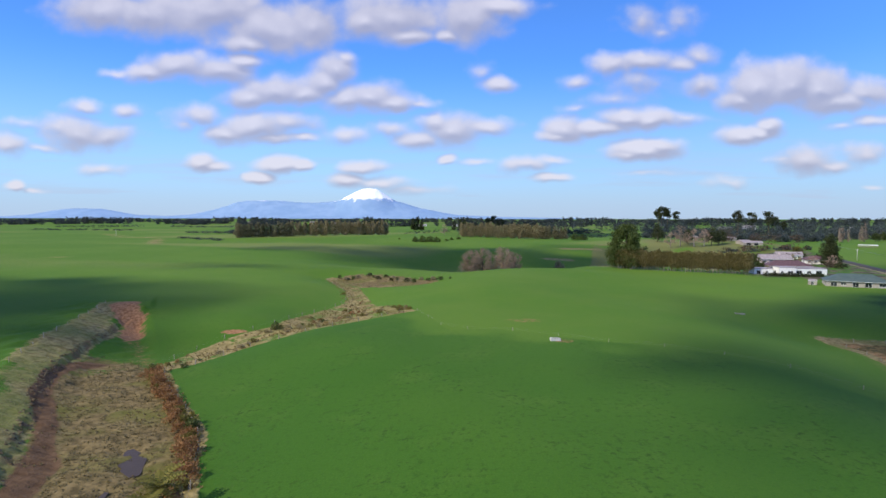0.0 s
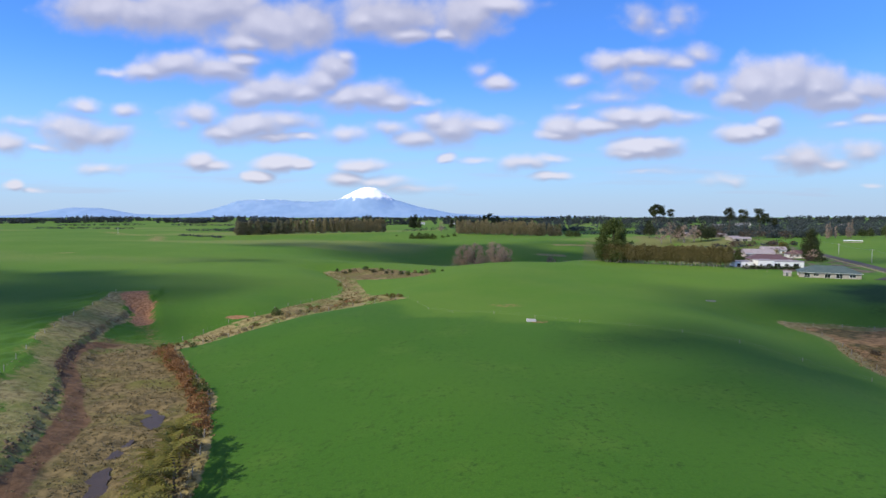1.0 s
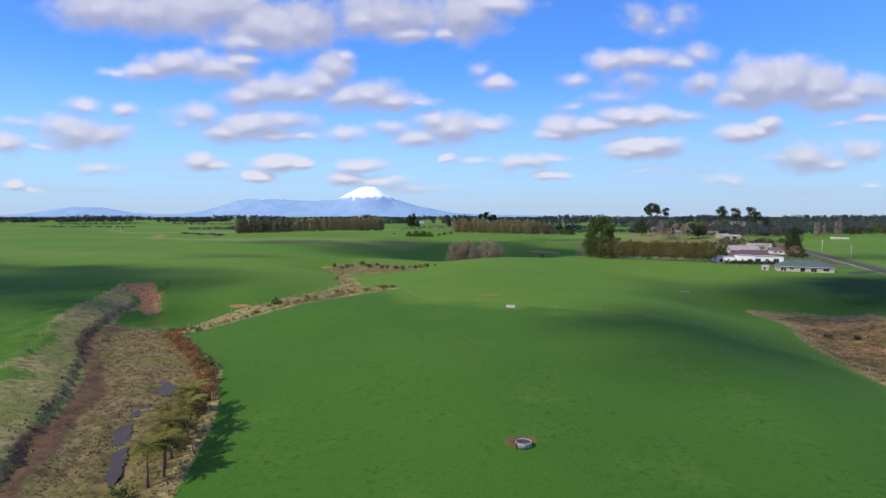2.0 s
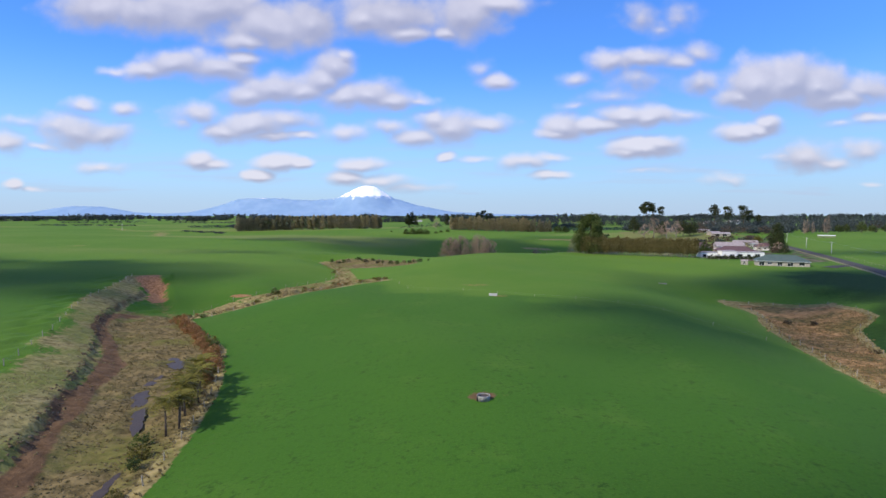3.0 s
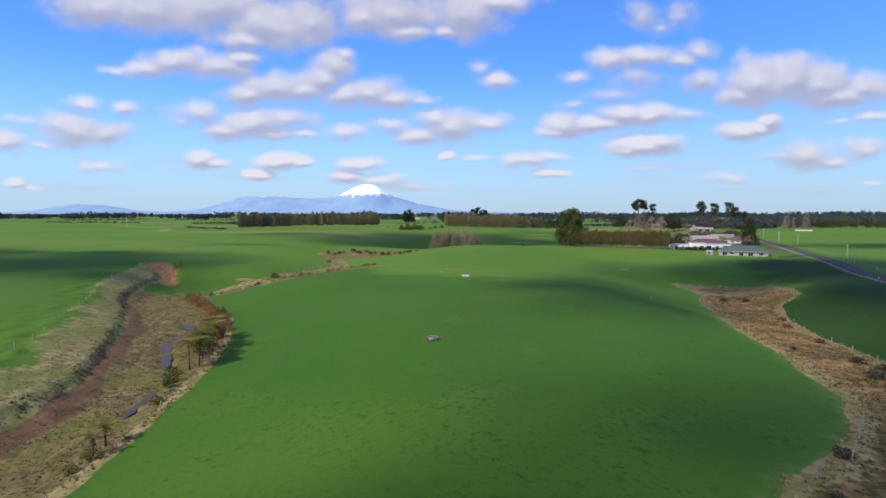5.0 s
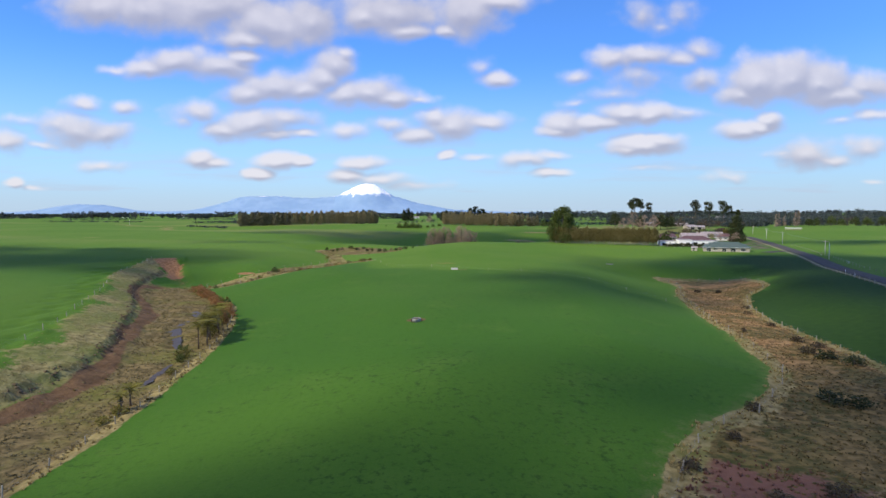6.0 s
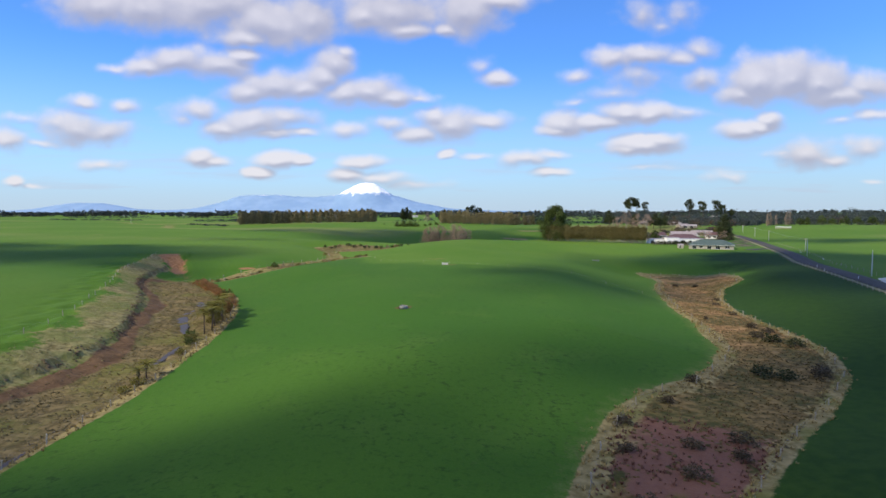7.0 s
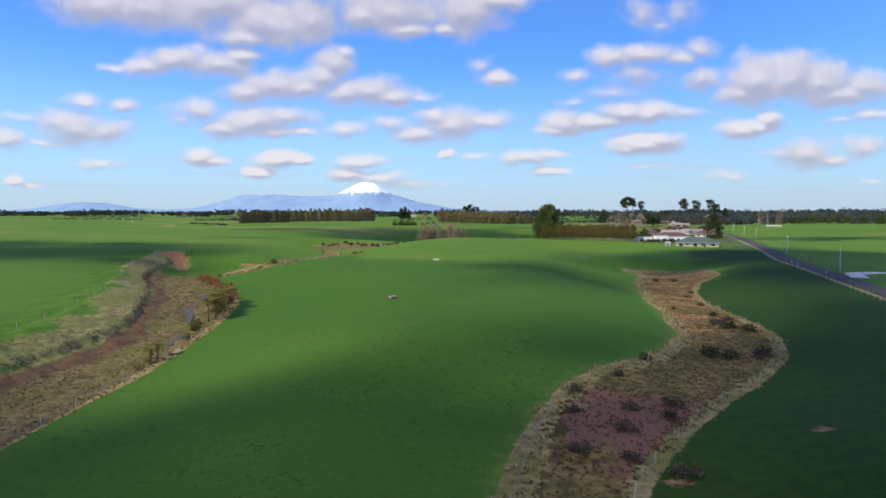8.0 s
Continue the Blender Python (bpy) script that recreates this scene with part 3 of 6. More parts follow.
def height(x, y):
    x, y = np.asarray(x, float), np.asarray(y, float)
    far = ease(330, 700, np.hypot(x, y))
    z = -0.8 + 1.5 * np.exp(-(((x - 28) / 60) ** 2) - ((y - 125) / 120) ** 2) + 0.25 * waves(x, y, 60, 3)
    z = z + far * (3.2 + 2.2 * waves(x, y, 420, 5)) - 1.2 * ease(60, 170, x) * (1 - far)
    z = z + 1.2 * ease(60, 140, -x) * (1 - far)
    z = z + 2.6 * np.exp(-(((x - 24) / 32) ** 2) - ((y - 235) / 60) ** 2)
    z = z - 2.4 * np.exp(-((along([(-42, 195), (-32, 240), (-18, 285), (12, 345)], x, y) / 25) ** 2))
    # the wide dip behind the crest of the near paddock
    dip_y = y - 405 + 0.1 * (x - 40) - 0.55 * np.maximum(x - 70, 0)
    z = z - 13.5 * np.exp(-((dip_y / np.where(dip_y < 0, 48, 75)) ** 2)) * ease(-150, 20, x) * ease(330, 170, x)
    z = z + 2.2 * np.exp(-(((y - 292) / 42) ** 2) - ((x - 62) / 60) ** 2)
    terrace = np.exp(-((along([(96, 336), (166, 297), (230, 280)], x, y) / 38) ** 2))
    z = z + (-0.9 - z) * terrace * ease(60, 95, x)
    z = z - 1.9 * np.exp(-(((x - 108) / 45) ** 2) - ((y - 190) / 38) ** 2)
    # west gully: steep bank, flat bog, long slope up to the paddock
    east, bank = along(GULLY_EAST, x, y), along(BANK_TOP, x, y)
    head = 1 - ease(172, 186, y + 0.3 * (x + 108))
    slope = 5.7 * (1 - ease(-3, 46, east)) * (1 - ease(126, 215, y)) * (1 - 0.25 * ease(0, -60, y))
    lip = along(BANK_LIP, x, y) + 0.9 * waves(x, y, 17, 41) + 0.5 * waves(x, y, 5, 42)
    up_bank = np.clip(bank / np.maximum(bank - lip, 0.5), 0, 1)
    floor = 6.1 * head * np.where(lip < 0, 0.15 + 0.4 * up_bank, 0.55 + 0.2 * ease(0, 1.6, lip) + 0.25 * ease(1.0, 8, lip)) + 0.25 * waves(x, y, 9, 8) * ease(2, 7, lip)
    rim = ease(-4.0, 1.0, east)
    z = np.where(east >= 1.0, z - slope, np.where(((east < 1.0) & (bank > 0) & (y < 192)), (np.minimum(z, 0.0) - floor) * (1 - rim) + (z - slope) * rim, z))
    z = z - np.where((bank <= 0) & (y < 192), 0.915 * head * ease(-22, 0, bank), 0)
    z = z + np.where((bank <= 0) & (bank > -16) & (y < 190), 0.35 * waves(x, y, 7, 4) * ease(-16, -4, bank), 0)
    for line, half, deep in POOLS:
        z = z - deep * ease(half + 1.6, half * 0.6, np.abs(along(line, x, y)) + 0.5 * waves(x, y, 6, 44))
    z = z + 0.45 * waves(x + y, x - y, 5, 73) * ease(11, 5, np.hypot(x + 107, y - 176))
    # drain through the next paddock
    z = z - 2.6 * np.exp(-((along(DRAIN, x, y) / 17) ** 2)) * ease(118, 150, y) - 1.2 * np.exp(-((along(SWAMP, x, y) / 22) ** 2))
    # east gully
    middle = np.abs(along(RUSH_MIDDLE, x, y))
    z = z - (4.2 + 2.2 * ease(30, 110, y)) * (1 - ease(6, 46, middle)) * (1 - ease(150, 205, y))
    # the road runs on a level bed
    road = np.abs(along(ROAD_LINE, x, y))
    z = np.where(road < 40, z * ease(6, 40, road) + (-1.2) * (1 - ease(6, 40, road)), z)
    return z


def ground_z(x, y):
    return float(height(np.array([x]), np.array([y]))[0])


def spaced(lo, hi, step, out_lo, out_hi, grow):
    mid = list(np.arange(lo, hi + 1e-6, step))
    s, v = step, hi
    while v < out_hi:
        s *= grow
        v += s
        mid.append(min(v, out_hi))
    s, v, left = step, lo, []
    while v > out_lo:
        s *= grow
        v -= s
        left.append(max(v, out_lo))
    return np.array(left[::-1] + mid)


def mesh_of(name, verts, faces, mats, smooth=False, slots=None):
    """A mesh from arrays of corners and of equal-sided faces."""
    verts, faces = np.asarray(verts, np.float32), np.asarray(faces, np.int32)
    me = bpy.data.meshes.new(name)
    k = faces.shape[1]
    me.vertices.add(len(verts))
    me.vertices.foreach_set("co", verts.ravel())
    me.loops.add(faces.size)
    me.loops.foreach_set("vertex_index", faces.ravel())
    me.polygons.add(len(faces))
    me.polygons.foreach_set("loop_start", np.arange(0, faces.size, k, dtype=np.int32))
    for mat in mats if isinstance(mats, (list, tuple)) else [mats]:
        me.materials.append(mat)
    if slots is not None:
        me.polygons.foreach_set("material_index", np.asarray(slots, np.int32))
    if smooth:
        me.polygons.foreach_set("use_smooth", np.ones(len(faces), bool))
    me.update(calc_edges=True)
    return me


def grid_faces(nx, ny):
    i, j = np.meshgrid(np.arange(nx - 1), np.arange(ny - 1))
    a = (j * nx + i).ravel()
    return np.stack([a, a + 1, a + nx + 1, a + nx], 1)


def build_ground():
    xs = spaced(-128, 150, 0.75, -4900, 4900, 1.05)
    ys = spaced(-85, 215, 0.75, -1500, 4850, 1.035)
    X, Y = np.meshgrid(xs, ys)
    x, y = X.ravel(), Y.ravel()
    z = height(x, y)
    me = mesh_of("ground", np.stack([x, y, z], 1), grid_faces(len(xs), len(ys)), M_GROUND, smooth=True)
    east, bank, track = along(GULLY_EAST, x, y), along(BANK_TOP, x, y), np.abs(along(STOCK_TRACK, x, y))
    fence, drain, spur, swamp = np.abs(along(FENCE_EAST, x, y)), np.abs(along(DRAIN, x, y)), inside(DRAIN_LAND, x, y), np.abs(along(SWAMP, x, y))
    rush = inside(RUSH_WEST + RUSH_EAST, x, y)
    rim_w, rim_e = np.abs(along(RUSH_WEST, x, y)), np.abs(along(RUSH_EAST, x, y))
    lip = along(BANK_LIP, x, y)
    rim_n = np.abs(along([(117, 163), (132, 160), (146, 147)], x, y))
    wob = waves(x, y, 23, 11)
    wet = ease(1.5, 3.5, lip + 0.8 * wob) * ease(0.3, -1.5, east) * (1 - ease(116, 138, y + 6 * wob))
    marsh = inside(SWAMP_LAND, x, y)
    wet = np.maximum(wet, 0.9 * marsh)
    trk = ease(2.7, 1.0, track + 0.6 * wob) * ease(136, 122, y)
    trk = np.maximum(trk, 0.8 * ease(1.0, 0.45, np.hypot((x - 15.4) / 2.6, (y - 29.6) / 2.3) + 0.1 * wob))
    banks = ease(-4, 6, bank + 3.0 * wob) * ease(3.5, 1.5, lip + 0.8 * wob) * ease(0.5, -1, east) * (1 - ease(150, 176, y - 0.5 * bank))
    scarp = ease(-0.8, 0.3, lip + 0.6 * wob) * ease(2.6, 1.4, lip + 0.6 * wob) * ease(0.5, -1, east) * (y < 165)
    trk = np.maximum(trk, 0.55 * scarp * ease(-0.3, 0.5, waves(x, y, 8, 51)))
    banks = np.maximum(banks, 0.95 * ease(-4, 0, bank) * ease(8, 5, bank) * (y > 110) * (y < 190))
    dry = np.maximum.reduce([
        ease(1.6, 0.5, fence + 0.4 * wob),
        0.95 * ease(3.0, 1.0, drain + 1.0 * wob) * ease(119, 124, y),
        0.5 * spur * ease(-0.6, 0.4, waves(x, y, 14, 33)) + 0.45 * spur, 0.5 * marsh * ease(0.2, 0.8, waves(x, y, 17, 35)),
        ease(2.2, 0.9, rim_w + 0.6 * wob) * (y > -75), ease(1.8, 0.7, rim_e) * 0.8, ease(3.5, 1.5, rim_n) * 0.8,
        ease(4.0, 1.5, rim_w + 1.5 * wob) * (rush & (y < 6)) * 0.4, ease(3.5, 1.5, rim_e + 1.5 * wob) * (rush & (y < 4)) * 0.35])
    for hx, hy, ha, hb in ((-330, 905, 60, 30), (-275, 385, 12, 4), (95, 478, 24, 6), (130, 530, 30, 6)):
        dry = np.maximum(dry, 0.8 * ease(1.1, 0.6, np.hypot((x - hx) / ha, (y - hy) / hb) + 0.25 * wob))
    dry = np.maximum(dry, 0.8 * ease(9, 4, np.abs(along([(-505, 840), (-430, 740), (-360, 700), (-300, 570)], x, y)) + 3 * wob))
    red = np.maximum.reduce([
        ease(6.5, 3.0, np.abs(along([(-113.5, 185), (-105, 174)], x, y)) + 1.0 * wob + 0.5 * waves(x, y, 5, 71)),
        0.85 * ease(5.5, 1.5, np.abs(along([(-105, 174), (-96, 158)], x, y)) + 1.0 * wob + 0.6 * waves(x, y, 5, 72)),
        0.35 * ease(6.0, 1.0, np.abs(along([(-96, 158), (-80, 134)], x, y)) + 1.5 * wob),
        0.8 * ease(1.0, 0.6, np.hypot((x + 65) / 5, (y - 158) / 2.2)),
        0.3 * ease(1, 0.3, np.hypot((x - 18.4) / 2, (y - 29.5) / 1.2)),
        0.5 * ease(1.0, 0.4, np.hypot((x - 27.5) / 4, (y - 123) / 2.5)), 0.4 * ease(1.0, 0.3, np.hypot((x - 22) / 10, (y - 150) / 6)),
        0.6 * ease(1.0, 0.4, np.hypot((x - 72) / 3, (y + 47) / 1.6)), 0.6 * ease(1.0, 0.4, np.hypot((x - 51) / 2.5, (y + 57) / 1.5))])
    rst = np.where(rush, 1.0, 0.0)
    maroon = rush * ease(1.25, 0.35, np.hypot((x - 50) / 12, (y + 42) / 16) + 0.3 * wob + 0.3 * waves(x, y, 7, 61))
    worn = np.maximum.reduce([
        0.22 * ease(0.9, 0.2, np.abs(np.abs(along([(26, -52), (31, -35), (35, -22.5), (42, -6), (48, 14), (58, 42)], x, y)) - 0.9)),
        0.15 * ease(0.9, 0.2, np.abs(np.abs(along([(30, -50), (35, -34), (40, -22)], x, y)) - 0.9)),
        0.2 * ease(5, 1, np.abs(along(FENCE_EAST, x, y) - 5)) * (y < 112), 0.5 * ease(7, 1, rim_w) * ~rush,
        0.8 * ease(-0.1, 1.0, waves(x * 0.35, y, 190, 21)) * ease(230, 420, y)])
    # darker paddock between the wet gully and the road, fading at its northern edge
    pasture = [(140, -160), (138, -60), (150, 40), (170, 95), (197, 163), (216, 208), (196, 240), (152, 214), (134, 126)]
    dark_paddock = inside(RUSH_EAST + pasture, x, y) * ease(0, 26, np.abs(along([(216, 208), (196, 240), (152, 214), (134, 126)], x, y)) + 4 * wob)
    grass_break = [(-10, 169), (0, 138), (12, 138), (36, 123), (48, 119), (74, 104), (94, 92)]
    paddock = FENCE_EAST + [(-62, 130), (-55, 140), (-42, 150), (-26.5, 158)] + grass_break + [(94, 70)] + [p for p in RUSH_WEST if p[1] < 69][::-1]
    grazed = np.where(inside(paddock, x, y), 0.0, 1.0) * (1 - dark_paddock)
    grazed = np.where(inside(paddock, x, y), 0.75 * ease(10, 0, np.abs(along(grass_break, x, y)) + 5 * wob), grazed)
    yards = inside([(160, 296), (166, 284), (200, 268), (222, 256), (262, 330), (300, 430), (330, 500), (250, 480), (200, 420), (160, 345)], x, y)
    garden = yards * ease(-0.5, 0.4, waves(x, y, 18, 91)) * 0.9
    stubble = inside([(96, 345), (160, 318), (200, 420), (250, 480), (330, 500), (340, 640), (230, 640), (150, 560), (110, 420)], x, y) * ease(-0.9, 0.2, waves(x, y, 60, 92))
    grazed = grazed * (1 - 0.6 * yards) * (1 - 0.65 * ease(-30, -60, x) * ease(215, 170, y))
    for name, cols in (("zone_a", (wet, banks, trk, dry)), ("zone_b", (rst, red, maroon, worn)), ("zone_c", (dark_paddock, grazed, garden, stubble))):
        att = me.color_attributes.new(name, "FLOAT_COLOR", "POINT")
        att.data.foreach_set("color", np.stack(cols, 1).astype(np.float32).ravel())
    tagged(new("ground", me), "rolling green grazed pasture with boggy gullies", "ground", kind="structure")


build_ground()


def part(name, mesh, parent, label=""):
    """Links a mesh as one part under a thing or a part."""
    ob = new(name, mesh)
    ob.parent = parent
    return tagged(ob, label)


def thing(name, label, category, m=None, mesh=None, group="", kind=""):
    ob = new(name, mesh)
    if m is not None:
        ob.matrix_world = m
    return tagged(ob, label, category, group, kind)


class Solid:
    """Collects boxes, tubes and quads into one mesh."""

    def __init__(self):
        self.v, self.f = [], []

    def quads(self, verts, faces):
        k = len(self.v)
        self.v += [tuple(p) for p in verts]
        self.f += [tuple(k + i for i in f) for f in faces]
        return self

    def box(self, x0, y0, z0, x1, y1, z1):
        v = [(x, y, z) for z in (z0, z1) for x, y in ((x0, y0), (x1, y0), (x1, y1), (x0, y1))]
        return self.quads(v, [(3, 2, 1, 0), (4, 5, 6, 7), (0, 1, 5, 4), (1, 2, 6, 5), (2, 3, 7, 6), (3, 0, 4, 7)])

    def tube(self, points, radii, sides=6):
        pts = [Vector(p) for p in points]
        rings = []
        for i, p in enumerate(pts):
            d = (pts[min(i + 1, len(pts) - 1)] - pts[max(i - 1, 0)]).normalized()
            a = d.cross(Vector((0.31, 0.95, 0.05)) if abs(d.z) > 0.7 else Vector((0, 0, 1))).normalized()
            b = d.cross(a)
            rings.append([p + (a * math.cos(2 * math.pi * s / sides) + b * math.sin(2 * math.pi * s / sides)) * radii[i] for s in range(sides)])
        v = [p for ring in rings for p in ring]
        f = [(i * sides + s, i * sides + (s + 1) % sides, (i + 1) * sides + (s + 1) % sides, (i + 1) * sides + s) for i in range(len(pts) - 1) for s in range(sides)]
        top = len(pts) - 1
        v += [pts[0], pts[top]]
        f += [((s + 1) % sides, s, len(v) - 2) for s in range(sides)] + [(top * sides + s, top * sides + (s + 1) % sides, len(v) - 1) for s in range(sides)]
        return self.quads(v, f)

    def mesh(self, name, mat, smooth=False, bevel=0.0):
        bm = bmesh.new()
        vs = [bm.verts.new(p) for p in self.v]
        for f in self.f:
            bm.faces.new([vs[i] for i in f])
        if bevel:
            bmesh.ops.bevel(bm, geom=bm.edges[:], offset=bevel, segments=1, affect="EDGES")
        bmesh.ops.recalc_face_normals(bm, faces=bm.faces[:])
        me = bpy.data.meshes.new(name)
        bm.to_mesh(me)
        bm.free()
        me.materials.append(mat)
        if smooth:
            me.polygons.foreach_set("use_smooth", np.ones(len(me.polygons), bool))
        return me

# ---- plants ----
def leaf_quads(rng, centres, size, aspect=1.0, droop=0.0):
    """Small leaf sprays: one tilted four-cornered blade at each centre."""
    n = len(centres)
    a = rng.normal(size=(n, 3))
    a[:, 2] -= droop
    a /= np.linalg.norm(a, axis=1)[:, None]
    b = np.cross(a, rng.normal(size=(n, 3)))
    b /= np.linalg.norm(b, axis=1)[:, None]
    s = (size * rng.uniform(0.6, 1.4, n))[:, None]
    a, b = a * s, b * s * aspect
    v = np.stack([centres - a * 0.5, centres + b * 0.5 - a * 0.05, centres + a * 0.5, centres - b * 0.5 + a * 0.1], 1)
    return v.reshape(-1, 3), np.arange(4 * n).reshape(-1, 4)


def in_clumps(rng, clumps, count, shell=0.45):
    """Points in lumpy ellipsoids (x, y, z, rx, ry, rz), thicker towards their skins."""
    clumps = np.array(clumps, float)
    vol = (clumps[:, 3] * clumps[:, 4] * clumps[:, 5]) ** 0.67
    pick = rng.choice(len(clumps), count, p=vol / vol.sum())
    d = rng.normal(size=(count, 3))
    d /= np.linalg.norm(d, axis=1)[:, None]
    r = rng.uniform(0, 1, count) ** shell
    return clumps[pick, :3] + d * r[:, None] * clumps[pick, 3:]


def leafy(name, seed, clumps, count, size, mat, aspect=0.7, shell=0.45, droop=0.0):
    rng = np.random.RandomState(seed)
    v, f = leaf_quads(rng, in_clumps(rng, clumps, count, shell), size, aspect, droop)
    return mesh_of(name, v, f, mat)


def woody(name, seed, tall, girth, mat, limbs=6, spread=2.5, lean=0.15, start=0.35):
    """A tapered trunk with limbs."""
    rng = np.random.RandomState(seed)
    s = Solid()
    bend = rng.uniform(-lean, lean, 2)
    spine = [(bend[0] * tall * t * t, bend[1] * tall * t * t, tall * t) for t in (0, 0.06, 0.3, 0.6, 0.85, 1.0)]
    s.tube(spine, [girth * 1.5, girth, girth * 0.8, girth * 0.55, girth * 0.3, girth * 0.08], 7)
    for k in range(limbs):
        t = start + (0.95 - start) * (k + rng.uniform(0, 0.8)) / limbs
        a = rng.uniform(0, 2 * np.pi)
        root = Vector((bend[0] * tall * t * t, bend[1] * tall * t * t, tall * t))
        reach = spread * (1.15 - t) * rng.uniform(0.7, 1.2) + 0.3
        tip = root + Vector((math.cos(a) * reach, math.sin(a) * reach, reach * rng.uniform(0.35, 0.9)))
        mid = root.lerp(tip, 0.5) + Vector((0, 0, -0.08 * reach))
        r = girth * 0.45 * (1.1 - t)
        s.tube([root, mid, tip], [r, r * 0.6, r * 0.15], 5)
    return s.mesh(name, mat, smooth=True)


def lumps(seed, n, z0, z1, radius, lump, flat=0.8, shape=1.0):
    """Foliage clumps round an axis; shape 1 even, above 1 narrowing upward."""
    rng = np.random.RandomState(seed)
    out = []
    for k in range(n):
        t = (k + rng.uniform(0.1, 0.9)) / n
        r = radius * (1 - t ** (3.0 / shape)) ** 0.5 * rng.uniform(0.25, 1.0)
        a = k * 2.4 + rng.uniform(-0.5, 0.5)
        g = lump * rng.uniform(0.65, 1.25) * (1.1 - 0.5 * t)
        out.append((r * math.cos(a), r * math.sin(a), z0 + (z1 - z0) * t, g, g, g * flat))
    return out


def tree_meshes(kind, seed):
    """Trunk and crown of a tree of one kind."""
    if kind == "shelter":
        return woody("trunk", seed, 17, 0.28, M_PALEBARK, 6, 2.2, 0.03), leafy("crown", seed, lumps(seed, 24, 2.6, 18.4, 3.2, 2.3, 1.2, 1.1), 1500, 1.0, M_SHELTER)
    if kind == "darkshelter":
        return woody("trunk", seed, 15, 0.3, M_BARK, 6, 2.2, 0.03), leafy("crown", seed, lumps(seed, 20, 1.8, 17.0, 3.6, 2.6, 1.0, 1.1), 1400, 1.05, M_DARKLEAF)
    if kind == "hedge":
        return woody("trunk", seed, 8.2, 0.17, M_PALEBARK, 7, 1.6, 0.05, 0.2), leafy("crown", seed, lumps(seed, 26, 3.3, 9.5, 1.9, 1.25, 1.7, 0.5), 2600, 0.44, M_SHELTER_TIPS)
    if kind == "pine":
        rng = np.random.RandomState(seed)
        tops = [(rng.uniform(-6, 6), rng.uniform(-6, 6), rng.uniform(17, 31), rng.uniform(2.2, 4.0), rng.uniform(2.2, 4.0), rng.uniform(1.8, 3.0)) for _ in range(13)] + [(0, 0, 30.5, 4.2, 4.2, 2.8), (2.5, 0, 28, 4.2, 4, 2.4)]
        return woody("trunk", seed, 31, 0.55, M_BARK, 10, 9, 0.04, 0.55), leafy("crown", seed, tops, 2000, 0.95, M_DARKLEAF)
    if kind == "big":
        return woody("trunk", seed, 21, 0.6, M_BARK, 12, 5, 0.03, 0.12), leafy("crown", seed, lumps(seed, 90, 2.0, 20.5, 9.4, 3.3, 0.85, 0.75), 13000, 0.72, M_GREENLEAF)
    if kind == "cypress":
        return woody("trunk", seed, 15, 0.4, M_BARK, 8, 2, 0.02, 0.1), leafy("crown", seed, lumps(seed, 46, 0.8, 17.0, 5.2, 2.5, 1.2, 1.1), 6500, 0.62, M_DARKLEAF)
    if kind == "round":
        return woody("trunk", seed, 8, 0.3, M_BARK, 8, 4, 0.06, 0.25), leafy("crown", seed, lumps(seed, 20, 3.0, 10.5, 4.6, 2.3, 0.8, 1.0), 1300, 0.75, M_GREENLEAF)
    if kind == "poplar":
        return woody("trunk", seed, 15, 0.25, M_PALEBARK, 14, 3.0, 0.02, 0.15), leafy("crown", seed, lumps(seed, 22, 1.5, 17, 2.3, 1.5, 1.6, 1.7), 1500, 0.9, M_TWIG, 0.12, 0.6)
    if kind == "willow":
        return woody("trunk", seed, 8, 0.4, M_BARK, 16, 6.5, 0.12, 0.1), leafy("crown", seed, lumps(seed, 30, 0.8, 9.5, 5.6, 2.2, 0.9, 1.0), 5200, 0.85, M_TWIG, 0.10, 0.7)
    if kind == "oldtree":
        return woody("trunk", seed, 17, 0.5, M_PALEBARK, 16, 9, 0.1, 0.2), leafy("crown", seed, lumps(seed, 24, 5, 20, 8.0, 2.8, 0.8, 1.0), 2600, 0.95, M_TWIG, 0.14, 0.7)
    return woody("trunk", seed, 1.0, 0.07, M_BARK, 5, 0.9, 0.2, 0.1), leafy("crown", seed, lumps(seed, 12, 0.3, 1.35, 0.95, 0.5, 0.8, 1.0), 420, 0.2, M_GREENLEAF)


TREES = {}


def tree(kind, variant, name, label, x, y, scale=1.0, tall=1.0, turn=0.0, category="tree", group="", sink=0.1, leaf=None):
    """Plants a tree of a kind on the ground: a trunk and a crown."""
    m = pose(x, y, ground_z(x, y) - sink, 0, 0, turn) @ Matrix.Diagonal((scale, scale, scale * tall, 1))
    key = (kind, variant, leaf.name if leaf else "")
    if key not in TREES:
        TREES[key] = tree_meshes(kind, 17 * variant + len(kind))
        if leaf:
            TREES[key][1].materials.clear()
            TREES[key][1].materials.append(leaf)
    trunk, crown = TREES[key]
    ob = thing(name, label, category, m, group=group)
    part("trunk", trunk, ob)
    part("crown", crown, ob)
    return ob


# ---- shelter belts and single trees ----
rnd = random.Random(5)


def row(kind, name, label, a, b, step, group, scale=1.0, jitter=1.2, variants=4, tall=(0.85, 1.15), leaf=None):
    n = max(2, round(math.dist(a, b) / step))
    for k in range(n + 1):
        t = k / n
        x, y = a[0] + (b[0] - a[0]) * t + rnd.uniform(-jitter, jitter), a[1] + (b[1] - a[1]) * t + rnd.uniform(-jitter, jitter)
        tree(kind, k % variants, name, label, x, y, scale * rnd.uniform(0.9, 1.12), rnd.uniform(*tall), rnd.uniform(0, 360), group=group, leaf=leaf)


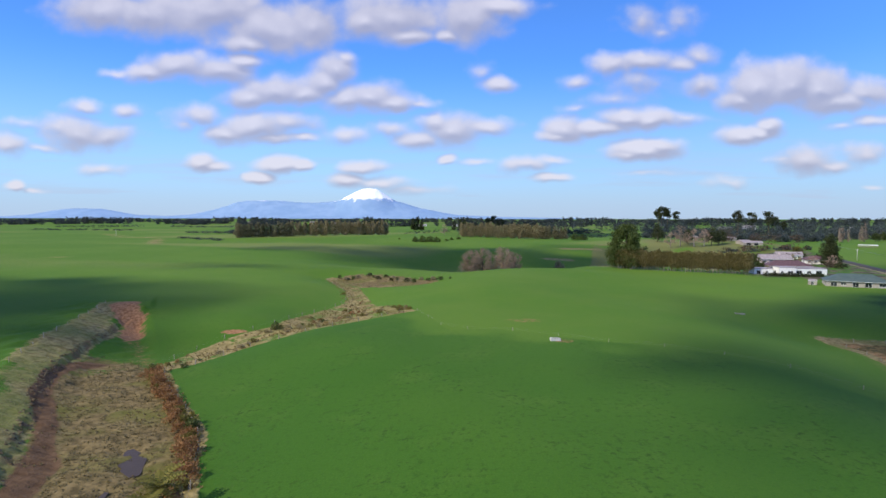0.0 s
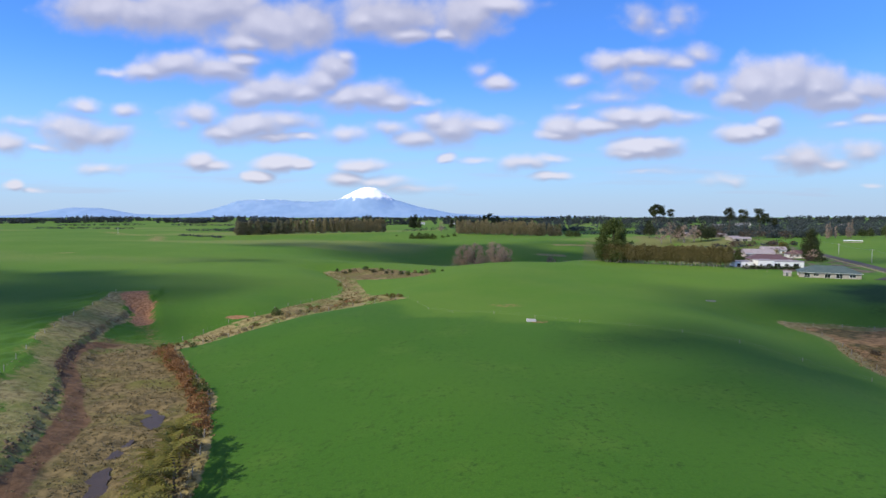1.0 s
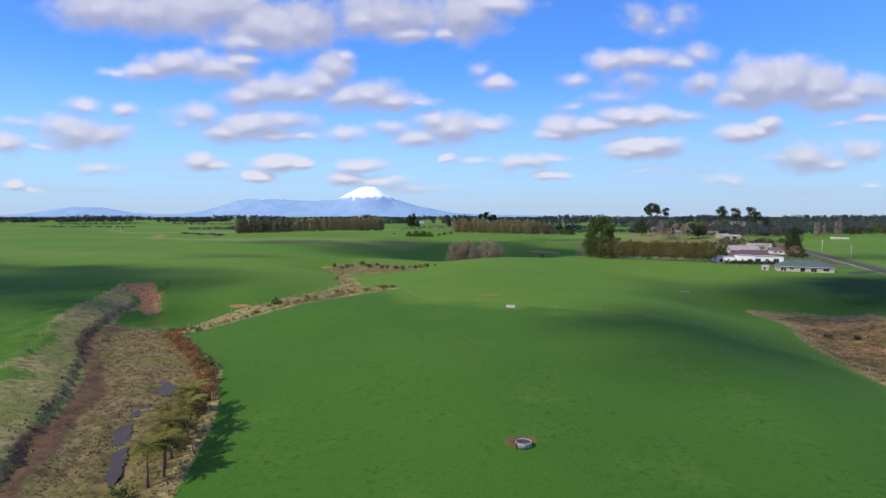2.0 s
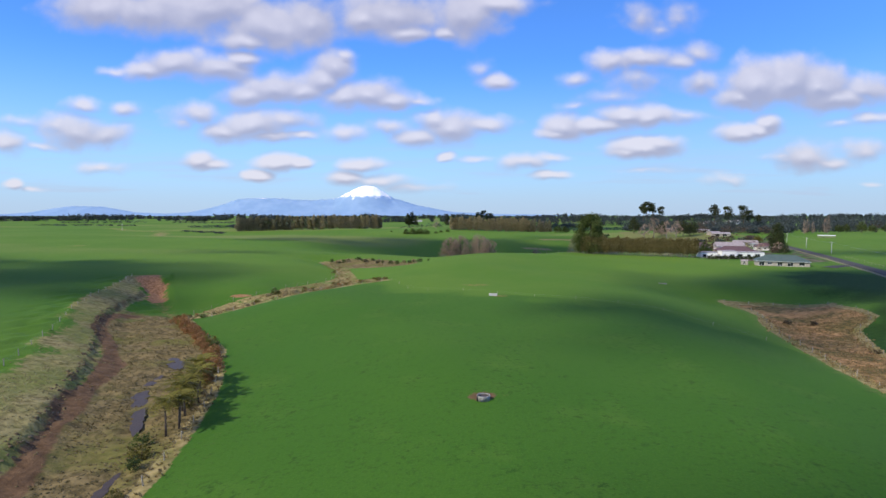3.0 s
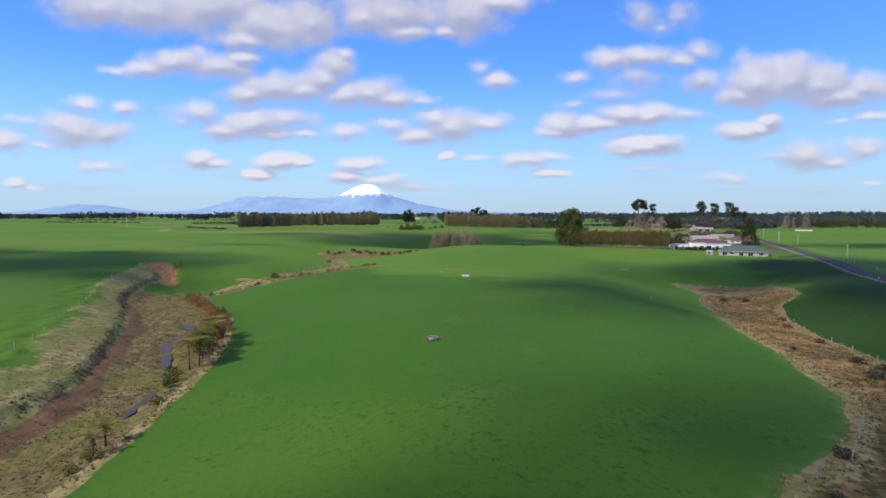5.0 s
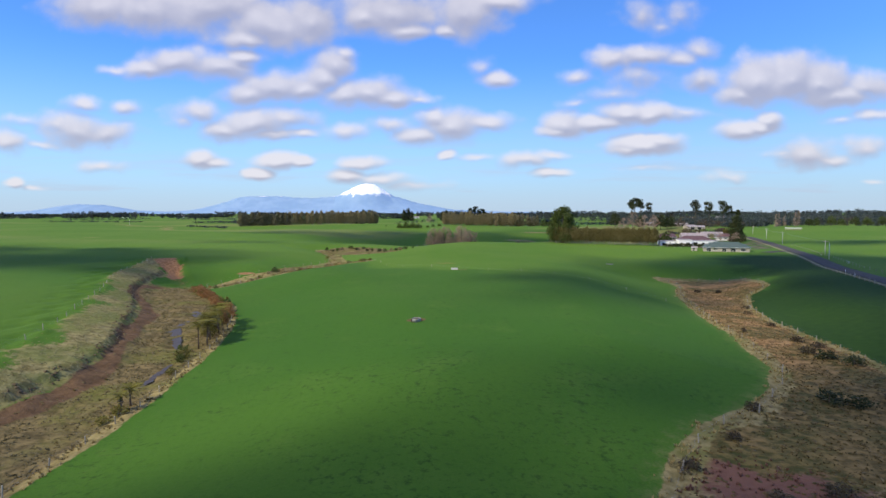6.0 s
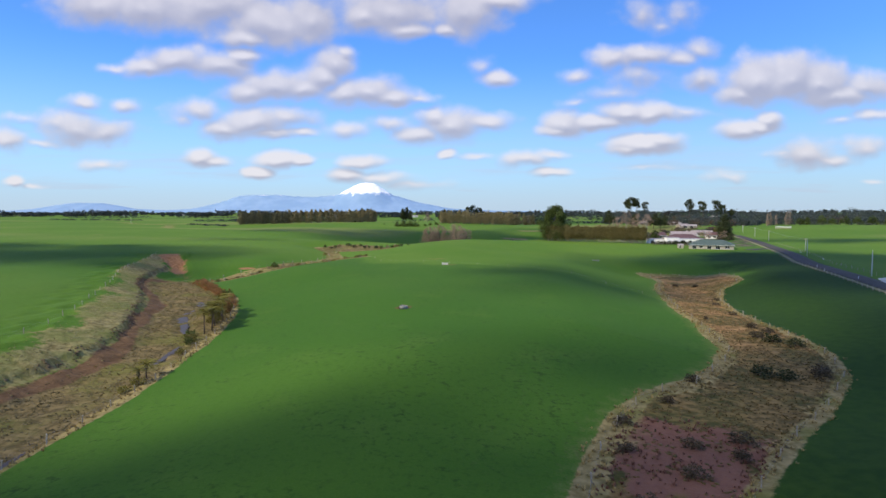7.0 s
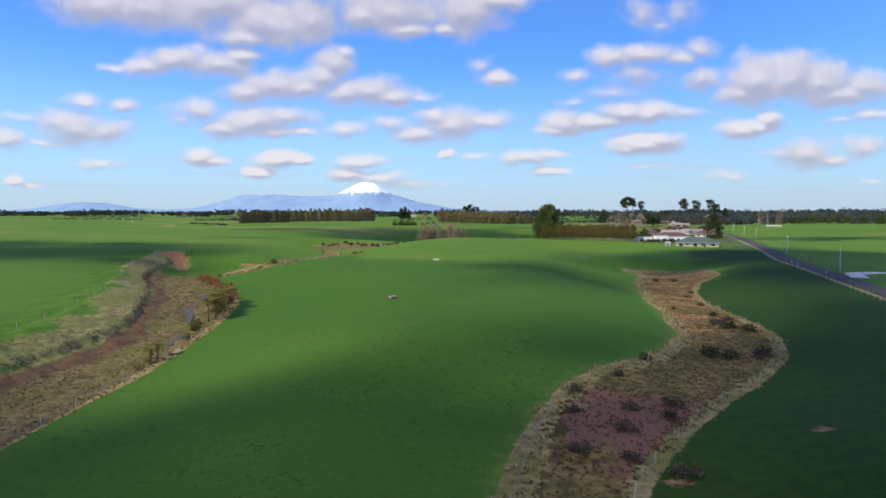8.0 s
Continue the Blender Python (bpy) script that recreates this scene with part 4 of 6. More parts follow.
row("darkshelter", "shelterbelt_tree", "dark dense shelterbelt tree at a paddock edge", (-268, 720), (-205, 745), 3.8, "shelterbelt trees", 1.0, tall=(0.96, 1.04), leaf=M_DULL)
row("shelter", "shelterbelt_tree", "olive-brown shelterbelt tree with pale trunk", (-203, 746), (-80, 782), 3.7, "shelterbelt trees", 1.0, tall=(0.96, 1.04))
row("shelter", "shelterbelt_tree", "olive-brown shelterbelt tree with pale trunk", (22, 728), (126, 712), 3.9, "shelterbelt trees", 1.0, tall=(0.9, 1.06))
row("darkshelter", "shelterbelt_tree", "dark dense shelterbelt tree at a paddock edge", (126, 712), (152, 706), 4.2, "shelterbelt trees", 0.9, leaf=M_DULL)
for x, y, s in ((-118, 830, 1.35), (-108, 836, 1.5), (-99, 835, 1.45), (-90, 838, 1.3), (-60, 1100, 1.5), (-52, 1104, 1.7), (-44, 1102, 1.3), (20, 1090, 1.2), (28, 980, 1.3), (36, 985, 1.2)):
    tree("darkshelter", rnd.randrange(4), "conifer", "dark rounded conifer beyond the shelterbelt", x, y, s, 0.9, rnd.uniform(0, 360))
for x, y, s in ((66, 840, 1.0), (76, 842, 1.1), (84, 838, 0.95)):
    tree("pine", 1, "pine", "flat-topped old pine above the shelterbelt", x, y, 0.85 * s, 0.95, rnd.uniform(0, 360))
for k in range(9):
    tree("oldtree", k % 3, "bare_tree", "bare brown winter tree by the shelterbelt", 5 + 19 * k + rnd.uniform(-6, 6), 770 + rnd.uniform(-20, 60), rnd.uniform(0.7, 0.95), 1.0, rnd.uniform(0, 360))
for x, y, s in ((-32, 606, 1.0), (-24, 604, 1.15), (-16, 606, 1.1), (-9, 605, 1.0), (2, 622, 0.55), (8, 640, 0.6), (16, 650, 0.65), (-52, 640, 0.4)):
    tree("round", rnd.randrange(3), "round_bush", "dark green rounded bush in a far paddock", x, y, s * 0.85, 0.8, rnd.uniform(0, 360), "bush", "paddock bushes", sink=1.6)

# clipped hedge row with bare lower stems, and the big conifer at its end
HEDGE_A, HEDGE_B = (105, 331), (166, 297)
for k in range(44):
    t = k / 43
    x, y = HEDGE_A[0] + (HEDGE_B[0] - HEDGE_A[0]) * t, HEDGE_A[1] + (HEDGE_B[1] - HEDGE_A[1]) * t
    tree("hedge", k % 5, "hedge_tree", "clipped brown-green hedge tree with bare lower stems", x + rnd.uniform(-0.4, 0.4), y + rnd.uniform(-0.6, 0.6), rnd.uniform(1.08, 1.2), rnd.uniform(0.98, 1.06), rnd.uniform(0, 360), group="hedge trees")
tree("big", 0, "conifer", "tall dense green conifer at the end of the hedge", 111, 336, 1.2, 1.05)
tree("cypress", 0, "cypress", "broad dark cypress beside the road houses", 254, 362, 1.12, 1.05)
tree("round", 1, "garden_tree", "dark green garden tree beside the hedge", 181, 318, 0.9, 0.9)
tree("oldtree", 1, "bare_tree", "bare brown winter tree behind the houses", 248, 350, 0.5, 0.75)
tree("oldtree", 2, "bare_tree", "bare brown winter tree behind the houses", 238, 355, 0.45, 0.75)
tree("round", 0, "garden_tree", "yellow-leaved garden tree beside the road", 300, 470, 0.75, 0.75, leaf=M_YELLOWLEAF)
for x, y, s, k in ((238, 560, 1.15, 0), (250, 556, 1.0, 1), (262, 560, 0.95, 2), (225, 552, 0.85, 1)):
    tree("oldtree", k, "bare_tree", "spreading bare brown tree by farm sheds", x, y, s, 0.9, 70 * k)
for x, y, s in ((150, 420, 0.8), (136, 410, 0.7)):
    tree("oldtree", 1, "bare_tree", "bare brown winter tree behind the conifer", x, y, s, 0.8, x)
for x, y, s in ((272, 566, 1.1), (282, 572, 0.9), (252, 575, 1.0), (290, 580, 0.9), (230, 600, 1.2)):
    tree("round", rnd.randrange(3), "dark_tree", "dark evergreen tree by farm sheds", x, y, s * 1.3, 1.1, rnd.uniform(0, 360), leaf=M_DARKLEAF)
for x, y, s in ((386, 1010, 1.3), (397, 1025, 1.4), (410, 1030, 1.32), (428, 1040, 1.1), (390, 742, 1.12), (412, 745, 1.04), (431, 742, 1.08), (441, 748, 0.9), (459, 755, 0.7)):
    tree("pine", rnd.randrange(3), "pine", "tall old pine with a flat dark top", x, y, s, 1.0, rnd.uniform(0, 360), group="old pines")
for x, y, s in ((418, 588, 0.9), (424, 592, 1.0), (441, 588, 1.0), (446, 590, 1.15), (433, 596, 0.8)):
    tree("poplar", rnd.randrange(3), "poplar", "bare orange-brown poplar at a paddock edge", x, y, s, 1.0, rnd.uniform(0, 360), group="poplars")
for k in range(18):
    tree("round", k % 3, "paddock_tree", "green round-headed tree in a row beside a paddock", 462 + 15 * k + rnd.uniform(-3, 3), 600 - 0.2 * k + rnd.uniform(-6, 6), rnd.uniform(0.9, 1.2), rnd.uniform(0.85, 1.05), rnd.uniform(0, 360), group="paddock trees")
for x, y, s in ((15, 324, 1.2), (22, 327, 1.3), (35, 331, 1.3), (42, 335, 1.0)):
    tree("willow", rnd.randrange(3), "willow", "bare pinkish-brown willow in the dip", x, y, s, 1.1, rnd.uniform(0, 360), group="willows", sink=0.5)
tree("willow", 1, "willow", "small bare brown willow in the dip", 92, 446, 0.85, 0.75, sink=1.0)
tree("round", 2, "round_bush", "dark bush in a far paddock", 150, 640, 1.1, 0.75, category="bush", sink=1.0)
tree("round", 1, "round_bush", "dark bush in a far paddock", 160, 642, 1.0, 0.75, category="bush", sink=1.0)


def woods(name, label, bands, seed, size, density, mat=M_HAZYWOOD, step=5.5, wide=(4, 8)):
    """Distant woods and hedgerows: ragged ranks of crowns, too far to count."""
    rng = np.random.RandomState(seed)
    verts, faces, base = [], [], 0
    spots = []
    for (ax, ay), (bx, by), h0, h1, depth, gap in bands:
        length = math.hypot(bx - ax, by - ay)
        n = int(length / step)
        for k in range(n):
            t = (k + rng.uniform()) / n
            if math.sin(t * length / 70 + seed) + 0.7 * math.sin(t * length / 23) < gap:
                continue
            x, y = ax + (bx - ax) * t + rng.normal() * depth * 0.4, ay + (by - ay) * t + rng.normal() * depth
            h = rng.uniform(h0, h1) * (0.85 + 0.22 * math.sin(t * length / 90 + 1.3 * seed) + 0.12 * math.sin(t * length / 31))
            spots.append((x, y, h, rng.uniform(*wide)))
    feet = height([p[0] for p in spots], [p[1] for p in spots])
    for (x, y, h, r), z in zip(spots, feet):
        clumps = [(x + rng.uniform(-r, r) * 0.6, y + rng.uniform(-r, r) * 0.6, z + h * q, r * 0.75, r * 0.75, h * 0.2) for q in (0.12, 0.3, 0.48, 0.64, 0.8)]
        v, f = leaf_quads(rng, in_clumps(rng, clumps, density), size, 0.8)
        verts.append(v)
        faces.append(f + base)
        base += len(v)
    me = mesh_of(name, np.concatenate(verts), np.concatenate(faces), mat)
    thing(name, label, "woods", mesh=me, kind="stuff")


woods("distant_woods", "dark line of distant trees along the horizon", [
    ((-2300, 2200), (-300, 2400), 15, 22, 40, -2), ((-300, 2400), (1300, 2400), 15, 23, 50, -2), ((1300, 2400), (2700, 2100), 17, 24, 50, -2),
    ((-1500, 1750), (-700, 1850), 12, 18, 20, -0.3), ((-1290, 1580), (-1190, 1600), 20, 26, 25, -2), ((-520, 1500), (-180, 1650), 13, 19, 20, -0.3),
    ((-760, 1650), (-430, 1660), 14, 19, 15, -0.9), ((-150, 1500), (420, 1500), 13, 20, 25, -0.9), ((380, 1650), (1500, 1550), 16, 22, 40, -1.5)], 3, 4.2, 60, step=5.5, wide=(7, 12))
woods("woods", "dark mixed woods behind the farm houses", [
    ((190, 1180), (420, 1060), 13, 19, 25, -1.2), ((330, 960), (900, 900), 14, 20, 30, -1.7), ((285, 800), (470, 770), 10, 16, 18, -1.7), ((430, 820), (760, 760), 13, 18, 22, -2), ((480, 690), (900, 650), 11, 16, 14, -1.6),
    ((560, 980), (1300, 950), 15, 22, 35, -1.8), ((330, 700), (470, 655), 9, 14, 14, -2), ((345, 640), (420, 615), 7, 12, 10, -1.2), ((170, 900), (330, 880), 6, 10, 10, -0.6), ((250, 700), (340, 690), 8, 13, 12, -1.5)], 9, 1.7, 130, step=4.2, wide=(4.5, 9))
woods("bare_woods", "brown leafless trees among the dark woods", [
    ((300, 620), (420, 585), 7, 11, 12, -0.6), ((260, 520), (340, 500), 4, 7, 8, -0.3), ((330, 740), (520, 700), 11, 16, 15, 0.1), ((20, 800), (180, 790), 12, 17, 12, 0.0), ((560, 720), (880, 690), 10, 15, 14, 0.5), ((210, 445), (262, 430), 3, 6, 6, -0.6)], 21, 1.2, 80, M_BROWNWOOD)
woods("hedgerow", "low dark hedgerow across far paddocks", [
    ((-330, 900), (-100, 960), 3, 5, 5, -1.5), ((-385, 850), (-255, 778), 3, 5, 5, -1.2), ((-330, 700), (-262, 664), 2, 3.5, 4, -1.0), ((-360, 960), (-290, 780), 3, 5, 6, -0.6), ((-60, 930), (190, 920), 5, 8, 6, -1.2), ((150, 760), (300, 740), 4, 6, 6, -0.7), ((240, 520), (330, 500), 2, 4, 5, -0.8), ((-900, 1300), (-420, 1250), 4, 7, 8, -0.9), ((-1100, 1100), (-600, 1080), 3, 5, 6, -0.2)], 14, 1.4, 34)


# ---- mountains and clouds ----
def build_mountains():
    xs, ys = np.linspace(-4300, 1200, 420), np.linspace(4200, 4780, 40)
    X, Y = np.meshgrid(xs, ys)
    prof = np.interp(X, [-4300, -3600, -3393, -3205, -3065, -2830, -2572, -2300, -2080, -1846, -1682, -1518, -1190, -1050, -862, -745, -690, -628, -557, -500, -440, -393, -206, 28, 122, 500, 1200],
                     [8, 14, 29, 62, 81, 76, 29, 18, 29, 81, 134, 146, 138, 130, 144, 205, 232, 247, 240, 212, 172, 146, 92, 43, 30, 14, 6])
    ridge = np.exp(-(((Y - 4690) / 230) ** 2))
    rough = waves(X, Y, 260, 31) * 3.5 + waves(X, Y, 95, 32) * 2.5
    Z = 5 + (prof + rough * ease(20, 120, prof)) * ridge
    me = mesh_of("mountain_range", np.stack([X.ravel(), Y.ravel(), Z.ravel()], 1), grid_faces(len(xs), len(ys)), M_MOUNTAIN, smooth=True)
    thing("mountain_range", "far haze-blue mountain range with a snow-capped peak", "mountain", mesh=me, kind="structure")


build_mountains()


def cumulus(x, y, rx, ry, seed, n=32, aloft=1500.0):
    """A fair-weather cloud overhead, whose shade lies round (x, y)."""
    rng = np.random.RandomState(seed)
    cx, cy = x + SUN_DIR.x / SUN_DIR.z * aloft, y + SUN_DIR.y / SUN_DIR.z * aloft
    bm = bmesh.new()
    for k in range(n * 3):
        a, q = rng.uniform(0, 2 * np.pi), rng.uniform(0, 1) ** 0.6
        r = (1.15 - 0.75 * q) * 0.45 * min(rx, ry) * rng.uniform(0.6, 1.3)
        q = q * 0.8 if k < n else rng.uniform(0.55, 1.35)
        r = r if k < n else 0.4 * min(rx, ry) * rng.uniform(0.5, 1.2)
        at = (cx + math.cos(a) * q * rx * 0.9, cy + math.sin(a) * q * ry * 0.9, aloft + rng.uniform(0, 0.25) * r)
        made = bmesh.ops.create_icosphere(bm, subdivisions=2, radius=1.0, matrix=Matrix.Translation(at) @ Matrix.Diagonal((r, r, r * 0.45, 1)))
        for f in {f for v in made["verts"] for f in v.link_faces}:
            f.material_index = 0 if k < n else 1
    for v in bm.verts:
        v.co += noise.noise_vector(v.co * 0.035) * 7
    me = bpy.data.meshes.new("cloud")
    bm.to_mesh(me)
    bm.free()
    me.materials.append(M_CLOUD)
    me.materials.append(M_WISP)
    thing("cloud", "white fair-weather cloud drifting high overhead", "cloud", mesh=me, kind="structure")


# unseen clouds set by their shade; the (12, -70) one also imitates vignetting
for k, (x, y, rx, ry, n) in enumerate(((-168, 185, 82, 56, 28), (-245, 235, 60, 40, 16), (-120, 330, 75, 20, 12), (15, 470, 160, 75, 30), (72, 100, 50, 36, 7), (138, 174, 52, 38, 20), (205, 175, 60, 50, 24), (168, 95, 44, 66, 20), (126, -4, 34, 44, 15), (104, -46, 48, 38, 14), (12, -70, 115, 38, 31), (58, -12, 44, 22, 14), (190, 860, 150, 90, 28), (330, 330, 60, 30, 20))):
    cumulus(x, y, rx, ry, 40 + k, n)


# ---- fences, troughs and poles ----
def line_points(line, step):
    out, carry = [], 0.0
    for (ax, ay), (bx, by) in zip(line, line[1:]):
        length = math.dist((ax, ay), (bx, by))
        d = carry
        while d < length:
            out.append((ax + (bx - ax) * d / length, ay + (by - ay) * d / length))
            d += step
        carry = d - length
    return out


def post_mesh():
    s = Solid()
    s.tube([(0, 0, -0.3), (0, 0, 0.6), (0.012, 0, 1.17), (0.012, 0, 1.2)], [0.085, 0.08, 0.076, 0.055], 8)
    return s.mesh("post", M_POST, smooth=False)


POST = post_mesh()


def fence(label, line, step, seed, scale=1.0):
    r = random.Random(seed)
    pts = line_points(line, step)
    root = thing("fence", label, "fence", pose(*pts[0], ground_z(*pts[0])))
    for k, (x, y) in enumerate(pts):
        p = part("post", POST, root)
        p.matrix_parent_inverse = root.matrix_world.inverted()
        s = scale * r.uniform(0.85, 1.15)
        p.matrix_basis = pose(x, y, ground_z(x, y), r.uniform(-5, 5), r.uniform(-5, 5), r.uniform(0, 360)) @ Matrix.Diagonal((s, s, s * r.uniform(0.9, 1.1), 1))
    for h in (0.55, 1.02):
        s = Solid()
        s.tube([(x, y, ground_z(x, y) + h * scale) for x, y in pts], [0.006] * len(pts), 3)
        w = part("wire", s.mesh("wire", M_WIRE), root)
        w.matrix_parent_inverse = root.matrix_world.inverted()
    return root


fence("post and wire fence along the boggy gully", [p for p in FENCE_EAST if p[1] > -60], 7.0, 1)
fence("post and wire fence along the bank top", [(-57, -45), (-56, -12), (-56.2, 3), (-58, 17), (-63, 33), (-73, 57), (-85.5, 87), (-97, 111.5), (-106, 134), (-113.5, 160), (-121.5, 189)], 9.0, 2)
fence("post and wire fence round the rushy gully", [p for p in RUSH_WEST if p[1] > -70], 8.5, 3)
fence("post and wire fence round the rushy gully", [(117, 163)] + [p for p in RUSH_EAST if p[1] > -70], 8.5, 4)
fence("post and wire fence along the drain", [(-68, 121), (-62, 130), (-55, 140), (-42, 150), (-26.5, 158), (-10, 169.5)], 8.0, 5)
fence("post and wire fence along the drain", [(-74.5, 128), (-72.5, 143), (-66, 153), (-56.5, 163), (-49.5, 190), (-43.5, 214), (-43, 240), (-54, 267), (-68, 304)], 9.0, 6)
fence("electric fence across the paddock", [(-10, 169), (0, 138), (12, 138), (36, 123), (48, 119), (74, 104), (94, 92)], 12.5, 7, 0.75)
fence("post and wire fence along the crest", [(-8, 296), (14, 318), (30, 330), (60, 338), (104, 338)], 8.0, 8)
fence("post and wire fence in front of the hedge", [(104, 325), (166, 291), (176, 268)], 6.0, 9)
fence("roadside post and wire fence", [(x - 6.5, y + 2) for x, y in ROAD_LINE[1:8]], 4.5, 10)
fence("pale yard rails beside the driveway", [(180, 78), (192, 84), (206, 86), (226, 84)], 2.5, 12, 1.0)
fence("roadside post and wire fence", [(x + 8.5, y - 3) for x, y in ROAD_LINE[1:8]], 6.0, 11)


def lathe(profile, sides=32):
    """A turned solid from (radius, height) pairs."""
    v = [(r * math.cos(2 * math.pi * s / sides), r * math.sin(2 * math.pi * s / sides), z) for r, z in profile for s in range(sides)]
    f = [(i * sides + s, i * sides + (s + 1) % sides, (i + 1) * sides + (s + 1) % sides, (i + 1) * sides + s) for i in range(len(profile) - 1) for s in range(sides)]
    return Solid().quads(v, f)


def round_trough(x, y):
    root = thing("water_trough", "round concrete stock trough with dark water in a muddy ring", "water trough", pose(x, y, ground_z(x, y), 0, 0, 25))
    part("tub", lathe([(0.01, 0.02), (0.93, -0.08), (0.97, 0.66), (0.95, 0.7), (0.86, 0.7), (0.84, 0.66), (0.82, 0.12), (0.01, 0.1)]).mesh("tub", M_CONCRETE, smooth=True), root)
    part("water", lathe([(0.01, 0.56), (0.835, 0.56)]).mesh("water", M_WATER), root, "dark still water")
    s = Solid().box(-0.95, -0.16, 0.68, -0.45, 0.16, 0.78)
    part("float_cover", s.mesh("float_cover", M_RUBBER, bevel=0.02), root)
    s = Solid().tube([(-0.98, 0.0, -0.1), (-1.02, 0.0, 0.45), (-0.9, 0.0, 0.74)], [0.1, 0.1, 0.06], 8)
    part("inlet_pipe", s.mesh("inlet_pipe", M_RUBBER, smooth=True), root, "black inlet pipe")


def long_trough(x, y, turn, length=2.4, label="long pale concrete stock trough in worn grass", h=0.62, mat=M_PALECONCRETE):
    root = thing("water_trough", label, "water trough", pose(x, y, ground_z(x, y), 0, 0, turn))
    a, b = length / 2, 0.55
    s = Solid().box(-a, -b, -0.1, a, -b + 0.1, h).box(-a, b - 0.1, -0.1, a, b, h).box(-a, -b + 0.1, -0.1, -a + 0.1, b - 0.1, h).box(a - 0.1, -b + 0.1, -0.1, a, b - 0.1, h).box(-a + 0.1, -b + 0.1, -0.1, a - 0.1, b - 0.1, 0.1)
    part("tub", s.mesh("tub", mat, bevel=0.015), root)
    part("water", Solid().quads([(-a + 0.1, -b + 0.1, h - 0.12), (a - 0.1, -b + 0.1, h - 0.12), (a - 0.1, b - 0.1, h - 0.12), (-a + 0.1, b - 0.1, h - 0.12)], [(0, 1, 2, 3)]).mesh("water", M_WATER), root, "still water")
    part("float_cover", Solid().box(-a + 0.02, -b + 0.02, h, -a + 0.55, b - 0.02, h + 0.09).mesh("float_cover", mat, bevel=0.015), root)


round_trough(15.5, 28.2)
long_trough(25.4, 123.5, 4)
long_trough(101, 182.5, -12, 3.2, "low weathered concrete stock trough in worn grass", 0.34, M_CONCRETE)


def utility_pole(x, y, tall, turn, arm=True, label="pale concrete power pole beside the road"):
    root = thing("power_pole", label, "power pole", pose(x, y, ground_z(x, y), 0, 0, turn), group="power poles")
    part("pole", Solid().tube([(0, 0, -0.5), (0, 0, tall * 0.5), (0, 0, tall)], [0.22, 0.18, 0.13], 8).mesh("pole", M_POLE, smooth=True), root)
    if arm:
        part("crossarm", Solid().box(-1.1, -0.06, tall - 0.75, 1.1, 0.06, tall - 0.6).mesh("crossarm", M_POST, bevel=0.01), root, "grey wooden crossarm")
        for k in (-0.95, -0.4, 0.4, 0.95):
            p = part("insulator", Solid().tube([(0, 0, 0), (0, 0, 0.1), (0, 0, 0.2)], [0.05, 0.07, 0.03], 8).mesh("insulator", M_FRAME), root)
            p.matrix_basis = pose(k, 0, tall - 0.6)
    return root


POLES = [(176.9, 100.5, 9.3), (212, 191, 8.0), (233.5, 226, 7.5), (272, 330, 8.5), (300, 400, 8.5), (322, 462, 8.5)]
for k, (x, y, tall) in enumerate(POLES):
    utility_pole(x, y, tall, -22, arm=k > 1)
for x, y, tall in ((213, 437, 11), (140, 372, 8), (-457, 777, 9)):
    utility_pole(x, y, tall, 60, True, "pale concrete power pole in a paddock")
for (x0, y0, t0), (x1, y1, t1) in zip(POLES[2:], POLES[3:]):
    for off in (-0.9, 0.9):
        z0, z1 = ground_z(x0, y0) + t0 - 0.4, ground_z(x1, y1) + t1 - 0.4
        pts = [(x0 + off + (x1 - x0) * t, y0 + (y1 - y0) * t, z0 + (z1 - z0) * t - 3.2 * t * (1 - t)) for t in (0, 0.2, 0.4, 0.6, 0.8, 1)]
        thing("power_line", "thin overhead power line between poles", "power line", mesh=Solid().tube(pts, [0.02] * 6, 4).mesh("power_line", M_WIRE))


def marker(x, y, h=0.95):
    root = thing("marker_post", "white roadside marker post", "marker post", pose(x, y, ground_z(x, y)), group="marker posts")
    part("stake", Solid().box(-0.07, -0.04, -0.2, 0.07, 0.04, h).mesh("stake", M_FRAME, bevel=0.008), root)
    part("reflector", Solid().box(-0.05, -0.052, h - 0.25, 0.05, -0.04, h - 0.12).mesh("reflector", M_ROOFRED), root, "red reflector")


for x, y in ((179, 133), (172.6, 119), (166, 92), (205, 168), (222, 212)):
    marker(x, y)


# ---- road ----
def ribbon(name, line, half, lift, mat, label, category, crown=0.06, step=4.0):
    """A cambered strip laid along a line, a little above the ground."""
    pts = line_points(line, step)
    v = []
    for k, (x, y) in enumerate(pts):
        ax, ay = pts[max(k - 1, 0)]
        bx, by = pts[min(k + 1, len(pts) - 1)]
        d = math.hypot(bx - ax, by - ay)
        nx, ny = (by - ay) / d, -(bx - ax) / d
        z_mid = ground_z(x, y)
        for q in (-1.06, -1, -0.5, 0, 0.5, 1, 1.06):
            w = half * q
            z = z_mid + lift + crown * (1 - q * q)
            v.append((x + nx * w, y + ny * w, z - (0.3 if abs(q) > 1 else 0)))
    me = mesh_of(name, v, grid_faces(7, len(pts)), mat, smooth=False)
    return thing(name, label, category, mesh=me, kind="structure")


ribbon("road", ROAD_LINE, 3.6, 0.10, M_ASPHALT, "worn dark asphalt country road", "road")
ribbon("driveway", [(168, 78), (176, 92), (188, 97), (207, 94), (240, 90)], 2.6, 0.14, M_CHALK, "pale gravel farm driveway", "driveway", step=2.0)
ribbon("forecourt", [(206, 236), (216, 243), (226, 246)], 3.2, 0.13, M_ASPHALT, "dark sealed forecourt beside the house", "driveway", step=2.0)
ribbon("verge", [(x - 4.6, y + 1.4) for x, y in ROAD_LINE], 0.8, 0.04, M_VERGE, "narrow dry-grass road verge", "road verge", 0.02)


